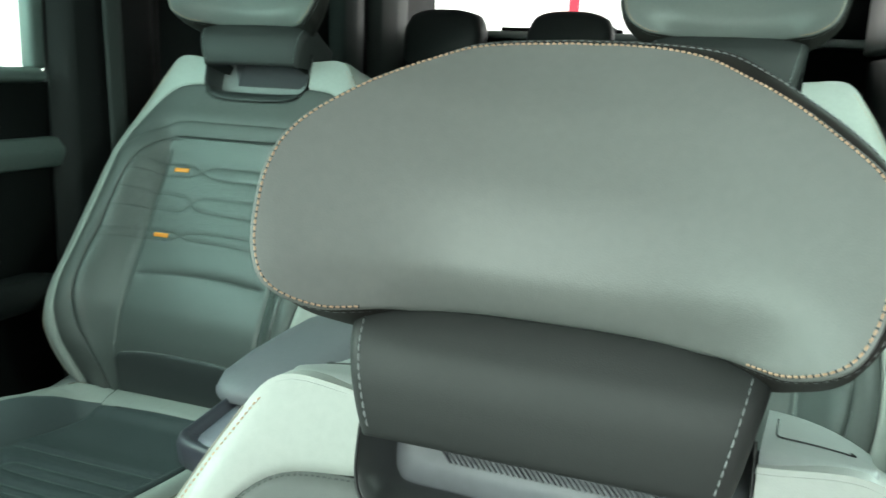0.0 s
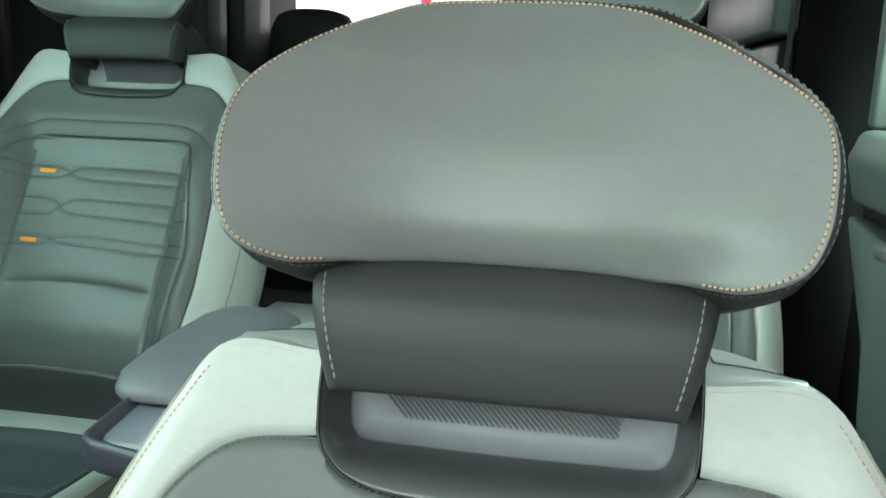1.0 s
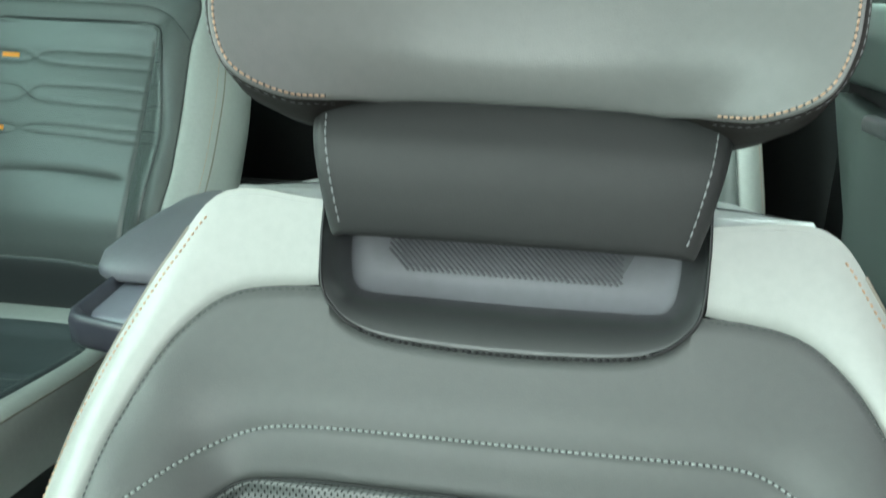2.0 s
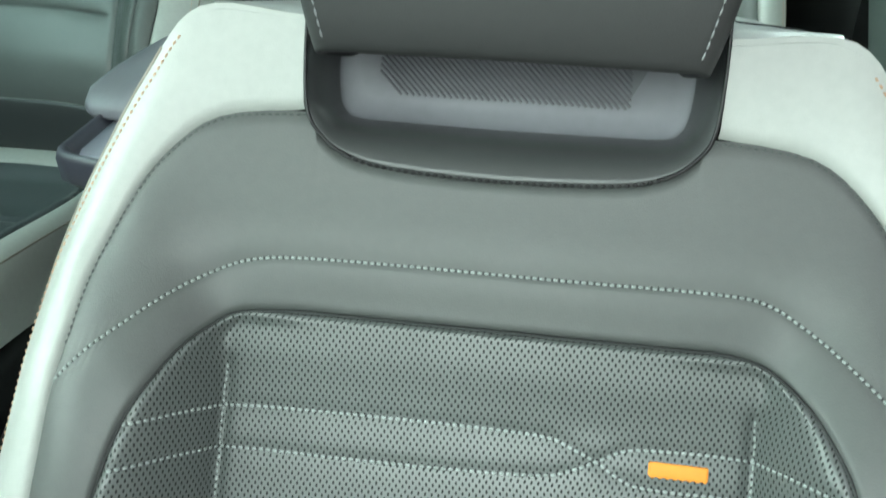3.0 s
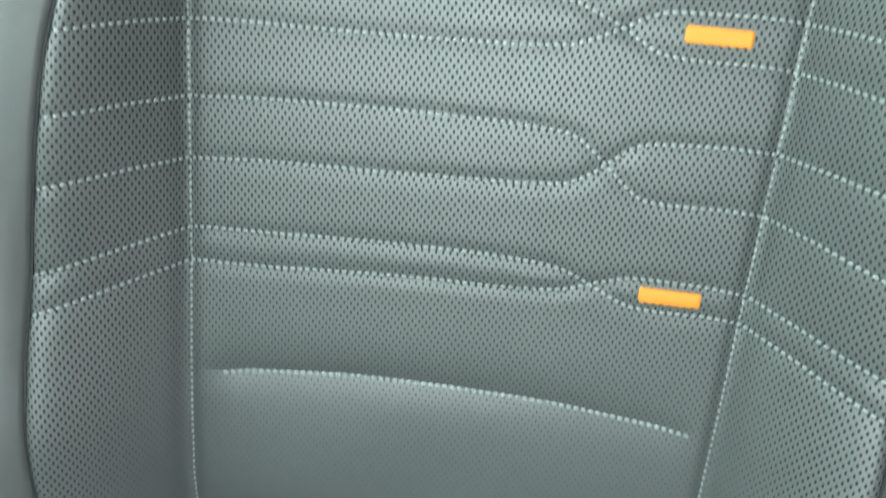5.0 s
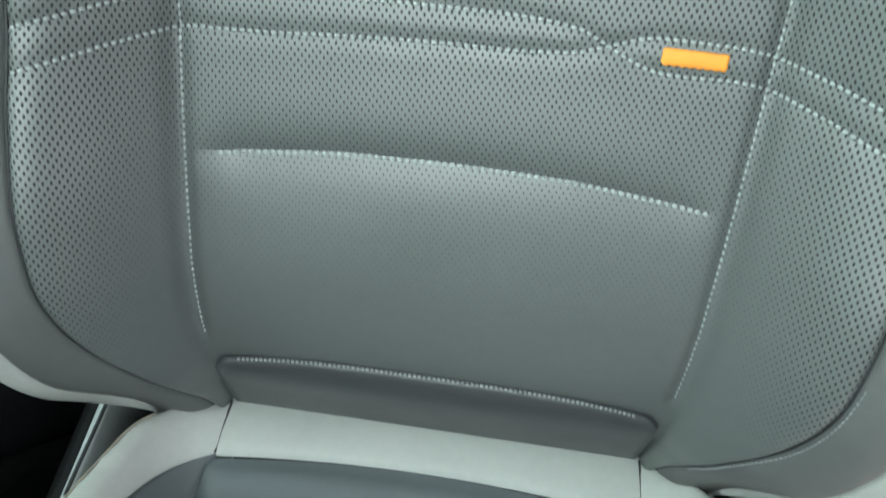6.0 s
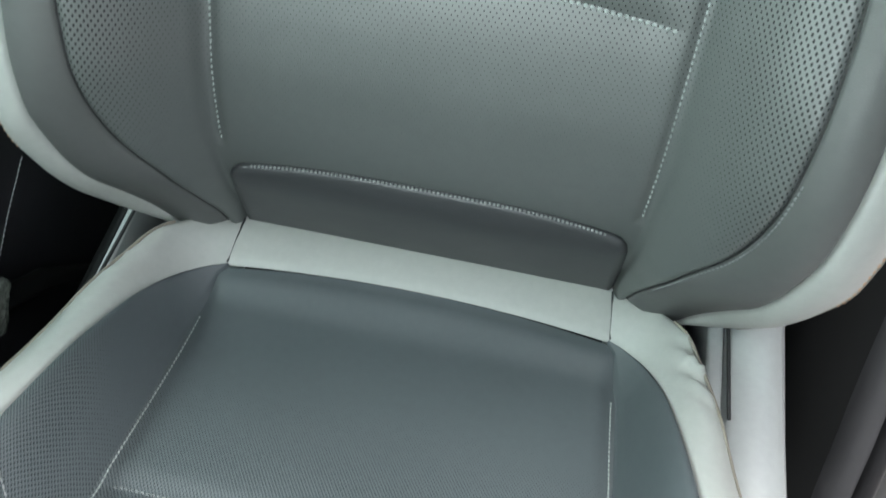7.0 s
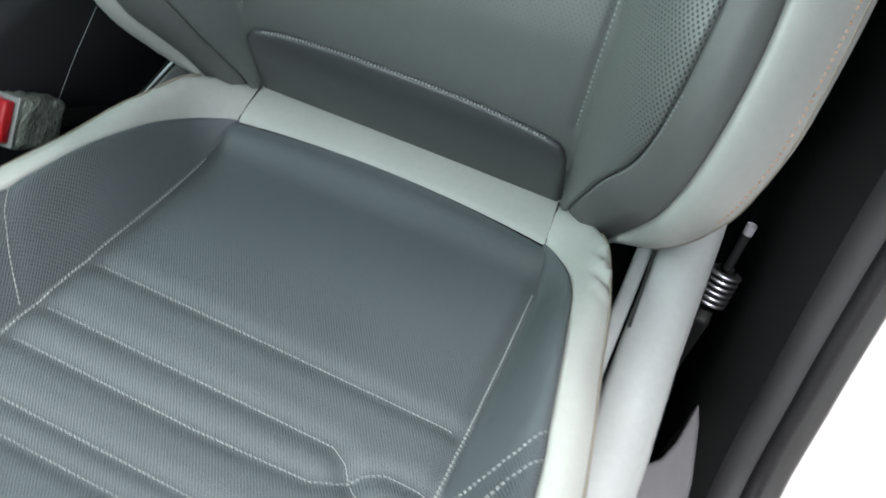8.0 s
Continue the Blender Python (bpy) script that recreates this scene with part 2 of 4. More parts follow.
def prism(outline, a0, a1, axis="x", bev=0.006):
    """A block of the given outline, from a0 to a1 along an axis; the outline gives the other two, in order."""
    bm = bmesh.new()
    n = len(outline)
    def put(p, a):
        p = list(p)
        p.insert("xyz".index(axis), a)
        return bm.verts.new(p)
    low, high = [put(p, a0) for p in outline], [put(p, a1) for p in outline]
    bm.faces.new(low)
    bm.faces.new(high[::-1])
    for i in range(n):
        bm.faces.new((low[i], high[i], high[(i + 1) % n], low[(i + 1) % n]))
    bmesh.ops.recalc_face_normals(bm, faces=bm.faces)
    if bev:
        bmesh.ops.bevel(bm, geom=bm.edges[:], offset=bev, segments=2, profile=0.5, affect="EDGES")
    bm.verts.index_update()
    v = np.array([q.co[:] for q in bm.verts])
    f = [tuple(q.index for q in p.verts) for p in bm.faces]
    bm.free()
    return v, f


class Skin:
    """A surface on to which seams and stitches are laid, met along one axis (1: into the back, 2: down)."""

    def __init__(self, v, f, axis=1):
        self.tree = BVHTree.FromPolygons([tuple(p) for p in v], [tuple(q) for q in f])
        self.axis = axis

    def drop(self, p):
        a, b = p
        if self.axis == 1:
            hit = self.tree.ray_cast(Vector((a, -0.6, b)), Vector((0, 1, 0)))
        else:
            hit = self.tree.ray_cast(Vector((a, b, 0.4)), Vector((0, 0, -1)))
        if hit[0] is None:
            near = self.tree.find_nearest(Vector((a, -0.05, b) if self.axis == 1 else (a, b, -0.45)))
            hit = near
        n = hit[1]
        if (self.axis == 1 and n.y > 0) or (self.axis == 2 and n.z < 0):
            n = -n
        return np.array(hit[0]), np.array(n)

    def line(self, pts, lift=0.0):
        got = [self.drop(p) for p in pts]
        return np.array([p + lift * n for p, n in got]), np.array([n for _, n in got])


def stitches(line, normals, pitch=0.0046, length=0.0034, wide=0.0011, high=0.0008, turn=False):
    """Single thread stitches along a line, each a small rounded bar that dives in at both ends."""
    d = np.r_[0, np.cumsum(np.linalg.norm(np.diff(line, axis=0), axis=1))]
    nets = []
    for s in np.arange(pitch if turn else pitch / 2, d[-1], pitch):
        p = np.array([np.interp(s, d, line[:, k]) for k in range(3)])
        n = np.array([np.interp(s, d, normals[:, k]) for k in range(3)])
        q = np.array([np.interp(min(s + 0.001, d[-1]), d, line[:, k]) for k in range(3)])
        o = np.array([np.interp(max(s - 0.001, 0), d, line[:, k]) for k in range(3)])
        t = q - o
        t /= np.linalg.norm(t) + 1e-12
        n /= np.linalg.norm(n)
        b = np.cross(t, n)
        if turn:
            t, b = b, -t
        rows = []
        for u, w, h in ((-0.5, 0.5, -0.3), (-0.28, 1.0, 0.75), (0.0, 1.05, 1.0), (0.28, 1.0, 0.75), (0.5, 0.5, -0.3)):
            c = p + t * u * length
            rows.append([c - b * wide * 0.5 * w - n * 0.0004, c - b * wide * 0.28 * w + n * high * h, c + b * wide * 0.28 * w + n * high * h, c + b * wide * 0.5 * w - n * 0.0004])
        nets.append(grid(rows))
    return join(*nets)


def sew(add, owner, line, normals, pitch, length, wide, thread=None, hole=0.0008):
    """A row of thread with the dark needle holes between the stitches."""
    add("stitching", stitches(line, normals, pitch, length, wide, 0.0007), thread or THREAD_PALE, owner, "pale thread")
    add("seam_groove", stitches(line + 0.00005 * normals, normals, pitch, wide * 1.5, hole, 0.00025, turn=True), THREAD_DARK, owner)


def distance(px, pz, line):
    """Distance of points to a broken line."""
    best = np.full(px.shape, 9.0)
    for a, b in zip(line[:-1], line[1:]):
        dx, dz = b - a
        s = np.clip(((px - a[0]) * dx + (pz - a[1]) * dz) / (dx * dx + dz * dz + 1e-12), 0, 1)
        best = np.minimum(best, np.hypot(px - a[0] - s * dx, pz - a[1] - s * dz))
    return best


# ---- the seat ----
def profile(z):
    return ease(z, [-0.46, -0.43, -0.40, -0.374, -0.33, -0.28, -0.22, -0.15, 0, 0.04, 0.10, 0.17, 0.23], [0.075, 0.06, 0.045, 0.027, 0.008, -0.001, -0.002, 0, 0, -0.006, -0.012, -0.010, -0.022])


def bolster(z):
    return ease(z, [-0.44, -0.42, -0.40, -0.37, -0.34, -0.31, -0.28, -0.25, -0.20, -0.15, -0.05, 0, 0.03, 0.0575, 0.12], [0.005, 0.012, 0.024, 0.035, 0.045, 0.056, 0.062, 0.063, 0.056, 0.050, 0.055, 0.048, 0.026, 0.003, 0.0])


def border_depth(z):
    return ease(z, [-0.442, -0.42, -0.40, -0.37, -0.34, -0.31, -0.28, -0.2, -0.1, 0, 0.05, 0.1, 0.14, 0.17, 0.23], [0.055, 0.035, 0.010, -0.030, -0.052, -0.066, -0.068, -0.058, -0.050, -0.045, -0.030, -0.014, -0.0105, -0.011, -0.022])


INSERT = [(0.157, -0.431), (0.166, -0.402), (0.178, -0.37), (0.195, -0.34), (0.2035, -0.31), (0.2085, -0.275), (0.2115, -0.23), (0.2125, -0.185), (0.209, -0.135), (0.203, -0.09), (0.195, -0.045),
          (0.188, -0.01), (0.182, 0.01), (0.172, 0.03), (0.160, 0.044), (0.146, 0.0535), (0.128, 0.057), (0.112, 0.0575), (0.090, 0.0575), (0.060, 0.0575), (0, 0.0575)]
BORDER = [(0.196, -0.444), (0.212, -0.416), (0.2225, -0.380), (0.231, -0.345), (0.237, -0.31), (0.2415, -0.27), (0.2435, -0.225), (0.241, -0.175), (0.2385, -0.12), (0.235, -0.065), (0.232, -0.015),
          (0.230, 0.03), (0.226, 0.075), (0.214, 0.112), (0.196, 0.142), (0.165, 0.166), (0.112, 0.172), (0.105, 0.160), (0.090, 0.149), (0.062, 0.1425), (0, 0.140)]
OUTER = [(0.198, -0.449), (0.226, -0.431), (0.246, -0.406), (0.260, -0.376), (0.273, -0.342), (0.283, -0.30), (0.287, -0.25), (0.288, -0.19), (0.286, -0.13), (0.283, -0.07), (0.277, -0.015),
         (0.270, 0.035), (0.259, 0.085), (0.239, 0.137), (0.211, 0.187), (0.178, 0.2255), (0.114, 0.224)]
CROSS = [[(-0.187, -0.009), (-0.15, 0.0), (-0.073, 0.002), (0.038, 0.003), (0.05, -0.002), (0.067, -0.009), (0.081, -0.018), (0.093, -0.021), (0.148, -0.020), (0.186, -0.030)],
         [(-0.190, -0.033), (-0.15, -0.024), (-0.072, -0.024), (0.037, -0.021), (0.052, -0.016), (0.067, -0.009), (0.078, -0.002), (0.09, 0.001), (0.149, 0.002), (0.184, -0.006)],
         [(-0.197, -0.073), (-0.15, -0.063), (-0.038, -0.059), (0.042, -0.060), (0.054, -0.064), (0.068, -0.076), (0.085, -0.091), (0.097, -0.093), (0.148, -0.091), (0.203, -0.108)],
         [(-0.205, -0.109), (-0.149, -0.095), (-0.035, -0.092), (0.045, -0.089), (0.057, -0.084), (0.068, -0.076), (0.078, -0.066), (0.09, -0.062), (0.148, -0.060), (0.196, -0.069)],
         [(-0.214, -0.156), (-0.148, -0.134), (-0.122, -0.134), (-0.038, -0.130), (0.047, -0.130), (0.069, -0.140), (0.085, -0.148), (0.099, -0.151), (0.148, -0.149), (0.217, -0.175)],
         [(-0.218, -0.178), (-0.148, -0.153), (-0.122, -0.154), (-0.036, -0.148), (0.047, -0.147), (0.069, -0.140), (0.085, -0.134), (0.099, -0.133), (0.148, -0.134), (0.212, -0.155)]]
FOLD = [(-0.130, -0.220), (-0.063, -0.213), (0.0, -0.211), (0.062, -0.212), (0.134, -0.219)]
SIDE_SEAM = [(0.1485, 0.024), (0.149, 0.015), (0.150, 0.0), (0.149, -0.10), (0.148, -0.20), (0.147, -0.30), (0.146, -0.345)]


def mirrored(p):
    return [(-a, b) for a, b in p]


def both(p):
    """A right-hand line that ends on the middle, carried on to its mirror image."""
    p = np.asarray(p, float)
    return np.vstack([p, (p * [-1, 1])[::-1][1:]])


# the inboard edge of the panel turns in a little earlier at the top
INSERT_IN = [(a - 0.003 * (0 < b) * (b < 0.0574) - 0.001 * (-0.02 < b < 0), b) for a, b in INSERT[:16]] + [(0.118, 0.0568), (0.098, 0.0575), (0.080, 0.0575), (0.055, 0.0575), (0, 0.0575)]


def across(right, left):
    """A right-hand line to the middle and on along the left-hand one."""
    return np.vstack([right, (np.asarray(left, float) * [-1, 1])[::-1][1:]])


def insert_width(z, side=1):
    p = np.array([(0.148, -0.46)] + (INSERT if side > 0 else INSERT_IN)[:17])
    return ease(z, p[:, 1], p[:, 0])


def insert_depth(x, z):
    w = np.where(x > 0, insert_width(z), insert_width(z, -1))
    a = np.abs(x)
    root = 0.1485
    s = np.clip((a - root) / np.maximum(w - root, 0.004), 0, 1)
    high = smooth01(-0.01, 0.045, z)
    wing = 0.5 * smooth01(0, 1, s) + 0.5 * (1 - (1 - s) ** 2.2) * smooth01(0, 0.14, s) * (1 - high) + 0.5 * smooth01(0, 1, s) * high
    rim = np.minimum(w - a, 0.0575 - z)
    wing = np.maximum(wing, smooth01(0.010, 0.0, rim) * high * smooth01(0.09, 0.14, a))
    y = profile(z) - bolster(z) * wing + 0.035 * smooth01(-0.385, -0.44, z) * smooth01(0.150, 0.140, a)
    for line in CROSS:
        y = y + 0.0011 * np.exp(-((distance(x, z, soft(line, 1)) / 0.0040) ** 2))
    over = z - np.interp(x, [p[0] for p in FOLD], [p[1] for p in FOLD]) - 0.0008
    ends = smooth01(0.147, 0.112, np.abs(x)) * (1.0 - 0.35 * smooth01(-0.08, 0.10, x))
    y = y + ends * 0.0066 * np.where(over > 0, np.exp(-np.maximum(over, 0) / 0.0085), np.exp(np.minimum(over, 0) / 0.022))
    for side in (SIDE_SEAM, mirrored(SIDE_SEAM)):
        y = y + 0.0026 * np.exp(-((distance(x, z, np.array(side)) / 0.0042) ** 2))
    return y + 0.003 * np.exp(-((rim / 0.0022) ** 2))


def build_seat(name, flip=1, plate_finish=PLASTIC_GREY, thread=None):
    seat = new(name)
    thread = thread or THREAD_PALE

    def add(part_name, net, mat, parent=None, label="", uv=None):
        v, f = net
        if flip < 0:
            f = [q[::-1] for q in f]
        return part(part_name, stand(v, flip), f, mat, parent or seat, label, uv=uv)

    # perforated middle panel of the backrest
    zs = np.r_[np.linspace(-0.455, -0.228, 90), np.linspace(-0.2265, -0.203, 44), np.linspace(-0.2005, -0.02, 74), np.linspace(-0.017, 0.05, 34), np.linspace(0.0508, 0.0573, 8)]
    s = np.linspace(-1, 1, 190)
    rows, uvs = [], []
    for z in zs:
        x = s * np.where(s > 0, float(insert_width(z)), float(insert_width(z, -1)))
        y = insert_depth(x, np.full_like(x, z))
        arc = np.r_[0, np.cumsum(np.hypot(np.diff(x), np.diff(y)))]
        rows.append(np.stack([x, y, np.full_like(x, z)], 1))
        uvs.append(np.stack([arc - arc[-1] / 2, np.full_like(x, z)], 1))
    net = grid(rows)
    insert = add("backrest_insert", net, LEATHER_PERF, None, "perforated grey leather", uv=np.vstack(uvs))
    skin = Skin(*net)
    for line in CROSS:
        p, n = skin.line(even(soft(line), 0.002), 0.0001)
        sew(add, insert, p, n, 0.0041, 0.0027, 0.0020, thread)
    p, n = skin.line(even(curve(FOLD, 5) - [0, 0.0008], 0.002), 0.0003)
    add("stitching", stitches(p, n, 0.0041, 0.0027, 0.0024), thread, insert, "pale thread")
    for side in (SIDE_SEAM, mirrored(SIDE_SEAM)):
        p, n = skin.line(even(curve(side, 4), 0.002), 0.0004)
        add("stitching", stitches(p, n, 0.0042, 0.0027, 0.0012), thread, insert, "pale thread")
    for zc in (-0.009, -0.1415):
        xs = np.linspace(0.0945, 0.1265, 33)
        rows = []
        for dz, lift in ((0.0042, 0.0), (0.0042, 0.0013), (0.0036, 0.0017), (-0.0030, 0.0017), (-0.0042, 0.0013), (-0.0042, 0.0)):
            row = []
            for i, x in enumerate(xs):
                end = min(i, 32 - i)
                saw = 0.0006 * (i % 4 < 2) if dz < -0.004 else 0.0
                q, n = skin.drop((x, zc + dz * (1 if end > 0 else 0.8) + saw))
                row.append(q + np.array([0, -1, 0]) * (lift if end > 0 else lift * 0.3))
            rows.append(row)
        add("fabric_tag", grid(rows), TAG, insert, "small orange fabric tag")

    # grey leather border round it
    I, G = curve(across(INSERT, INSERT_IN), 4), curve(both(BORDER), 4)
    yi = profile(I[:, 1]) - bolster(I[:, 1])
    yg = border_depth(G[:, 1])
    dash = [(0.228, 0.013), (0.215, 0.029), (0.200, 0.044), (0.178, 0.0665), (0.163, 0.078), (0.150, 0.0852), (0.134, 0.0888), (0.102, 0.0895), (0.05, 0.089), (0, 0.089)]
    dash_in = [(0.228, 0.011), (0.215, 0.0265), (0.200, 0.041), (0.178, 0.0625), (0.163, 0.0735), (0.146, 0.082), (0.126, 0.0868), (0.096, 0.0885), (0.05, 0.089), (0, 0.089)]
    seam_line = curve(across(dash, dash_in), 2)
    top = smooth01(0.02, 0.055, I[:, 1])
    rows = []
    for t in np.r_[0, 0.012, 0.025, 0.045, np.linspace(0.07, 0.93, 64), 0.965, 0.985, 1]:
        xz = I + (G - I) * t
        y = yi + (yg - yi) * t + 0.0032 * math.exp(-((t / 0.022) ** 2)) + 0.003 * math.exp(-(((1 - t) / 0.03) ** 2)) - 0.006 * 4 * t * (1 - t) * (1 - top)
        zz = xz[:, 1]
        y = y + top * (0.004 * np.clip(1 - (zz - 0.0575) / 0.031, 0, 1) - 0.0018 * np.exp(-(((zz - 0.100) / 0.020) ** 2)))
        # the upper panel dips into the seam, the lower one swells out from it
        away = distance(xz[:, 0], zz, seam_line)
        above = smooth01(-0.002, 0.002, zz - np.interp(xz[:, 0], seam_line[::-1, 0], seam_line[::-1, 1]))
        y = y + above * 0.0022 * np.exp(-away / 0.010) + (1 - above) * (0.0022 * np.exp(-away / 0.0028) - 0.0007 * np.exp(-(((away - 0.012) / 0.010) ** 2)) * top)
        rows.append(np.stack([xz[:, 0], y, xz[:, 1]], 1))
    border_net = grid(rows)
    border = add("backrest_border", border_net, LEATHER, None, "smooth grey leather")
    bskin = Skin(*border_net)
    for side in (1, -1):
        edge = curve([(a - 0.0022, b - 0.0016) for a, b in BORDER[11:17]], 5) * [side, 1]
        p, n = bskin.line(even(edge, 0.002), 0.0002)
        add("stitching", stitches(p, n, 0.0042, 0.0030, 0.0010), THREAD_DIM, border, "dim thread")
    p = np.stack([I[:, 0], yi + 0.0024, I[:, 1]], 1)
    add("piping", tube(even(p, 0.004), 0.0010), THREAD_DARK, border, "dark piping")
    low = curve([(a + 0.0016, b) for a, b in INSERT[1:6]], 5)
    p, n = bskin.line(even(low, 0.002), 0.0003)
    add("stitching", stitches(p, n, 0.0036, 0.0027, 0.0010), THREAD_NECK, border, "dim thread")
    p, n = bskin.line(even(curve(across(dash, dash_in), 4), 0.002), 0.0003)
    sew(add, border, p, n, 0.0038, 0.0025, 0.0017, thread)

    # pale side panels, round to the back
    def outer_depth(z):
        return ease(z, [-0.447, -0.428, -0.404, -0.374, -0.342, -0.30, -0.25, -0.15, 0.0, 0.08, 0.14, 0.2, 0.23], [0.062, 0.036, 0.010, -0.018, -0.034, -0.034, -0.026, -0.012, 0.0, 0.002, -0.002, -0.015, -0.023])

    for side in (1, -1):
        g, o = curve(BORDER[:16] + [(0.1155, 0.1735)], 6), curve(OUTER[:16] + [(0.1160, 0.224)], 6)
        gy, oy = border_depth(g[:, 1]) + 0.001, outer_depth(o[:, 1])
        rows = []
        for t in np.r_[0, 0.02, 0.06, np.linspace(0.12, 1, 12)]:
            xz = g + (o - g) * (t + 0.10 * t * (1 - t))
            y = gy + (oy - gy) * (0.25 * t + 0.75 * t**2) - 0.004 * 4 * t * (1 - t) + 0.003 * math.exp(-((t / 0.03) ** 2))
            rows.append(np.stack([side * xz[:, 0], y, xz[:, 1]], 1))
        front = grid(rows)
        back = []
        shrink = smooth01(0.15, 0.235, o[:, 1])
        for t in np.linspace(0, 1, 9):
            bulge = 0.010 * math.sin(math.pi * t) + 0.003 * t - 0.004 * math.exp(-((t / 0.05) ** 2))
            depth = oy + 0.12 * t
            mid = np.array([0.0, -0.1])
            out = (o - mid) / np.linalg.norm(o - mid, axis=1)[:, None]
            xz = o + out * bulge
            back.append(np.stack([side * xz[:, 0], depth, xz[:, 1] + 0.012 * t * shrink], 1))
        rear = grid(back)
        trim = add("backrest_side", join(front, rear), CREAM, None, "pale grey-green leather side panel")
        sk = Skin(*front)
        mid = np.array([0.0, -0.1])
        inset = o - 0.0065 * (o - mid) / np.linalg.norm(o - mid, axis=1)[:, None]
        inset = inset[(inset[:, 1] > -0.36) & (inset[:, 1] < 0.212)]
        q, n = sk.line(even(inset * [side, 1], 0.002), 0.0003)
        add("stitching", stitches(q, n, 0.0044, 0.0030, 0.0010), THREAD_TAN, trim, "tan thread")
        p = np.stack([side * o[:, 0], oy + 0.0004, o[:, 1]], 1)[8:-10]
        add("piping", tube(even(p, 0.004), 0.0013), PIPING, trim, "tan piping along the edge")
        # closing back shell, half of it
        b = back[-1]
        rows = [b * [1 - t, 1, 1] + np.array([0, 0.02 * math.sin(t * math.pi / 2), 0]) for t in np.linspace(0, 1, 5)]
        add("back_shell", grid(rows), PLASTIC_DARK, None, "dark plastic back shell")
        # slim cover on top of the shoulder
        def cap_point(s, y):
            high = ease(y, [-0.016, -0.012, -0.004, 0.02, 0.06, 0.09, 0.104, 0.11], [0.215, 0.225, 0.234, 0.246, 0.262, 0.273, 0.268, 0.24])
            x = 0.116 + (y + 0.02) * 0.09 + s * (0.063 + (y + 0.02) * 0.03)
            fall = smooth01(-0.02, 0.09, y) * (0.004 * s + 0.017 * s**2.4) + 0.012 * smooth01(0.93, 1.0, s) - 0.003 * s * (1 - smooth01(-0.02, 0.02, y))
            return (side * x, float(y), float(high - fall))

        ss = np.r_[np.linspace(0, 0.9, 14), np.linspace(0.92, 1.0, 6)]
        rows = [[cap_point(a, y) for a in ss] for y in np.r_[np.linspace(-0.016, 0.0, 7), np.linspace(0.01, 0.11, 14)]]
        add("shoulder_cover", grid(rows), PLASTIC_PALE, trim, "pale plastic cover")
        walk_line = [(0.10, 0.066), (0.11, 0.030), (0.14, 0.024), (0.25, 0.023), (0.72, 0.024), (0.76, 0.028), (0.74, 0.033)]
        gap = np.array([cap_point(a, y) for a, y in curve(walk_line, 5)]) + [0, -0.0002, 0.0003]
        add("cover_gap", tube(gap, 0.0007, 5), THREAD_DARK, trim)

    # recess under the headrest
    N = both([(0.114, 0.236), (0.1145, 0.20), (0.1125, 0.173), (0.105, 0.160), (0.090, 0.149), (0.062, 0.1425), (0, 0.140)])
    NI = both([(0.108, 0.262), (0.1075, 0.215), (0.1055, 0.194), (0.1015, 0.183), (0.092, 0.1775), (0.06, 0.1765), (0, 0.176)])
    n3, i3 = curve(N, 8), curve(NI, 8)
    ny = np.interp(n3[:, 1], [0.14, 0.172, 0.2, 0.236], [-0.0105, -0.0125, -0.0190, -0.0255]) - 0.0010
    rows = []
    for t in np.linspace(0, 1, 24):
        xz = n3 + (i3 - n3) * t
        y = ny + (0.030 - ny) * (0.12 * t + 0.88 * t**3.0) + 0.002 * math.exp(-((t / 0.04) ** 2))
        rows.append(np.stack([xz[:, 0], y, xz[:, 1]], 1))
    recess = add("headrest_recess", grid(rows), LEATHER_SHADED, None, "smooth grey leather recess, shade put into its colour")
    p = np.stack([n3[:, 0] * 0.997, ny - 0.0002, n3[:, 1] + 0.0004], 1)
    for side in (1, -1):
        edge = p[(side * p[:, 0] > 0) & (p[:, 2] > 0.147)]
        add("piping", tube(even(edge, 0.003) - [0, 0.0004, 0], 0.0011), RUBBER, recess, "dark piping")
    low = p[(n3[:, 1] < 0.149)]
    add("stitching", stitches(low + [0, -0.0012, -0.0004], np.tile([0, -1.0, 0.1], (len(low), 1)), 0.0042, 0.0030, 0.0018), RUBBER, recess, "dark thread")
    rows = [np.stack([i3[:, 0], np.full(len(i3), 0.030), i3[:, 1]], 1)]
    rows.append(np.stack([i3[:, 0] * 0.985, np.full(len(i3), 0.034), i3[:, 1] + 0.0015], 1))
    rows.append(np.stack([i3[:, 0] * 0.9, np.full(len(i3), 0.0345), 0.25 + (i3[:, 1] - 0.25) * 0.8], 1))
    rows.append(np.stack([np.zeros(len(i3)), np.full(len(i3), 0.035), np.full(len(i3), 0.262)], 1))
    plate = add("recess_plate", grid(rows), plate_finish, None, "grey plastic plate")
    # slanting slots over a trapezoid of the plate, with a ragged lower edge
    nets = [grid([[(-0.069, 0.0336, 0.1975), (0.069, 0.0336, 0.1975)], [(-0.094, 0.0336, 0.246), (0.094, 0.0336, 0.246)]])]
    add("grille", nets[0], GRILLE, plate, "fine slotted grille")
    nets = []
    for x in np.arange(-0.068, 0.118, 0.0039):
        foot = np.array([min(x, 0.071), 0.0332, 0.1945 + max(0.0, x - 0.071) * 1.02])
        head = np.array([max(x - 0.050, -0.094), 0.0332, 0.0])
        head[2] = foot[2] + (foot[0] - head[0])
        if head[2] > 0.246:
            head += np.array([head[2] - 0.246, 0, 0.246 - head[2]])
        if head[0] < -0.069 - (head[2] - 0.1975) * 0.52:
            k = (-0.069 - 0.006 - head[0]) * 0.62
            head += np.array([k, 0, -k])
        if np.linalg.norm(head - foot) > 0.006:
            nets.append(tube(np.linspace(foot, head, 4), 0.0009, 6))
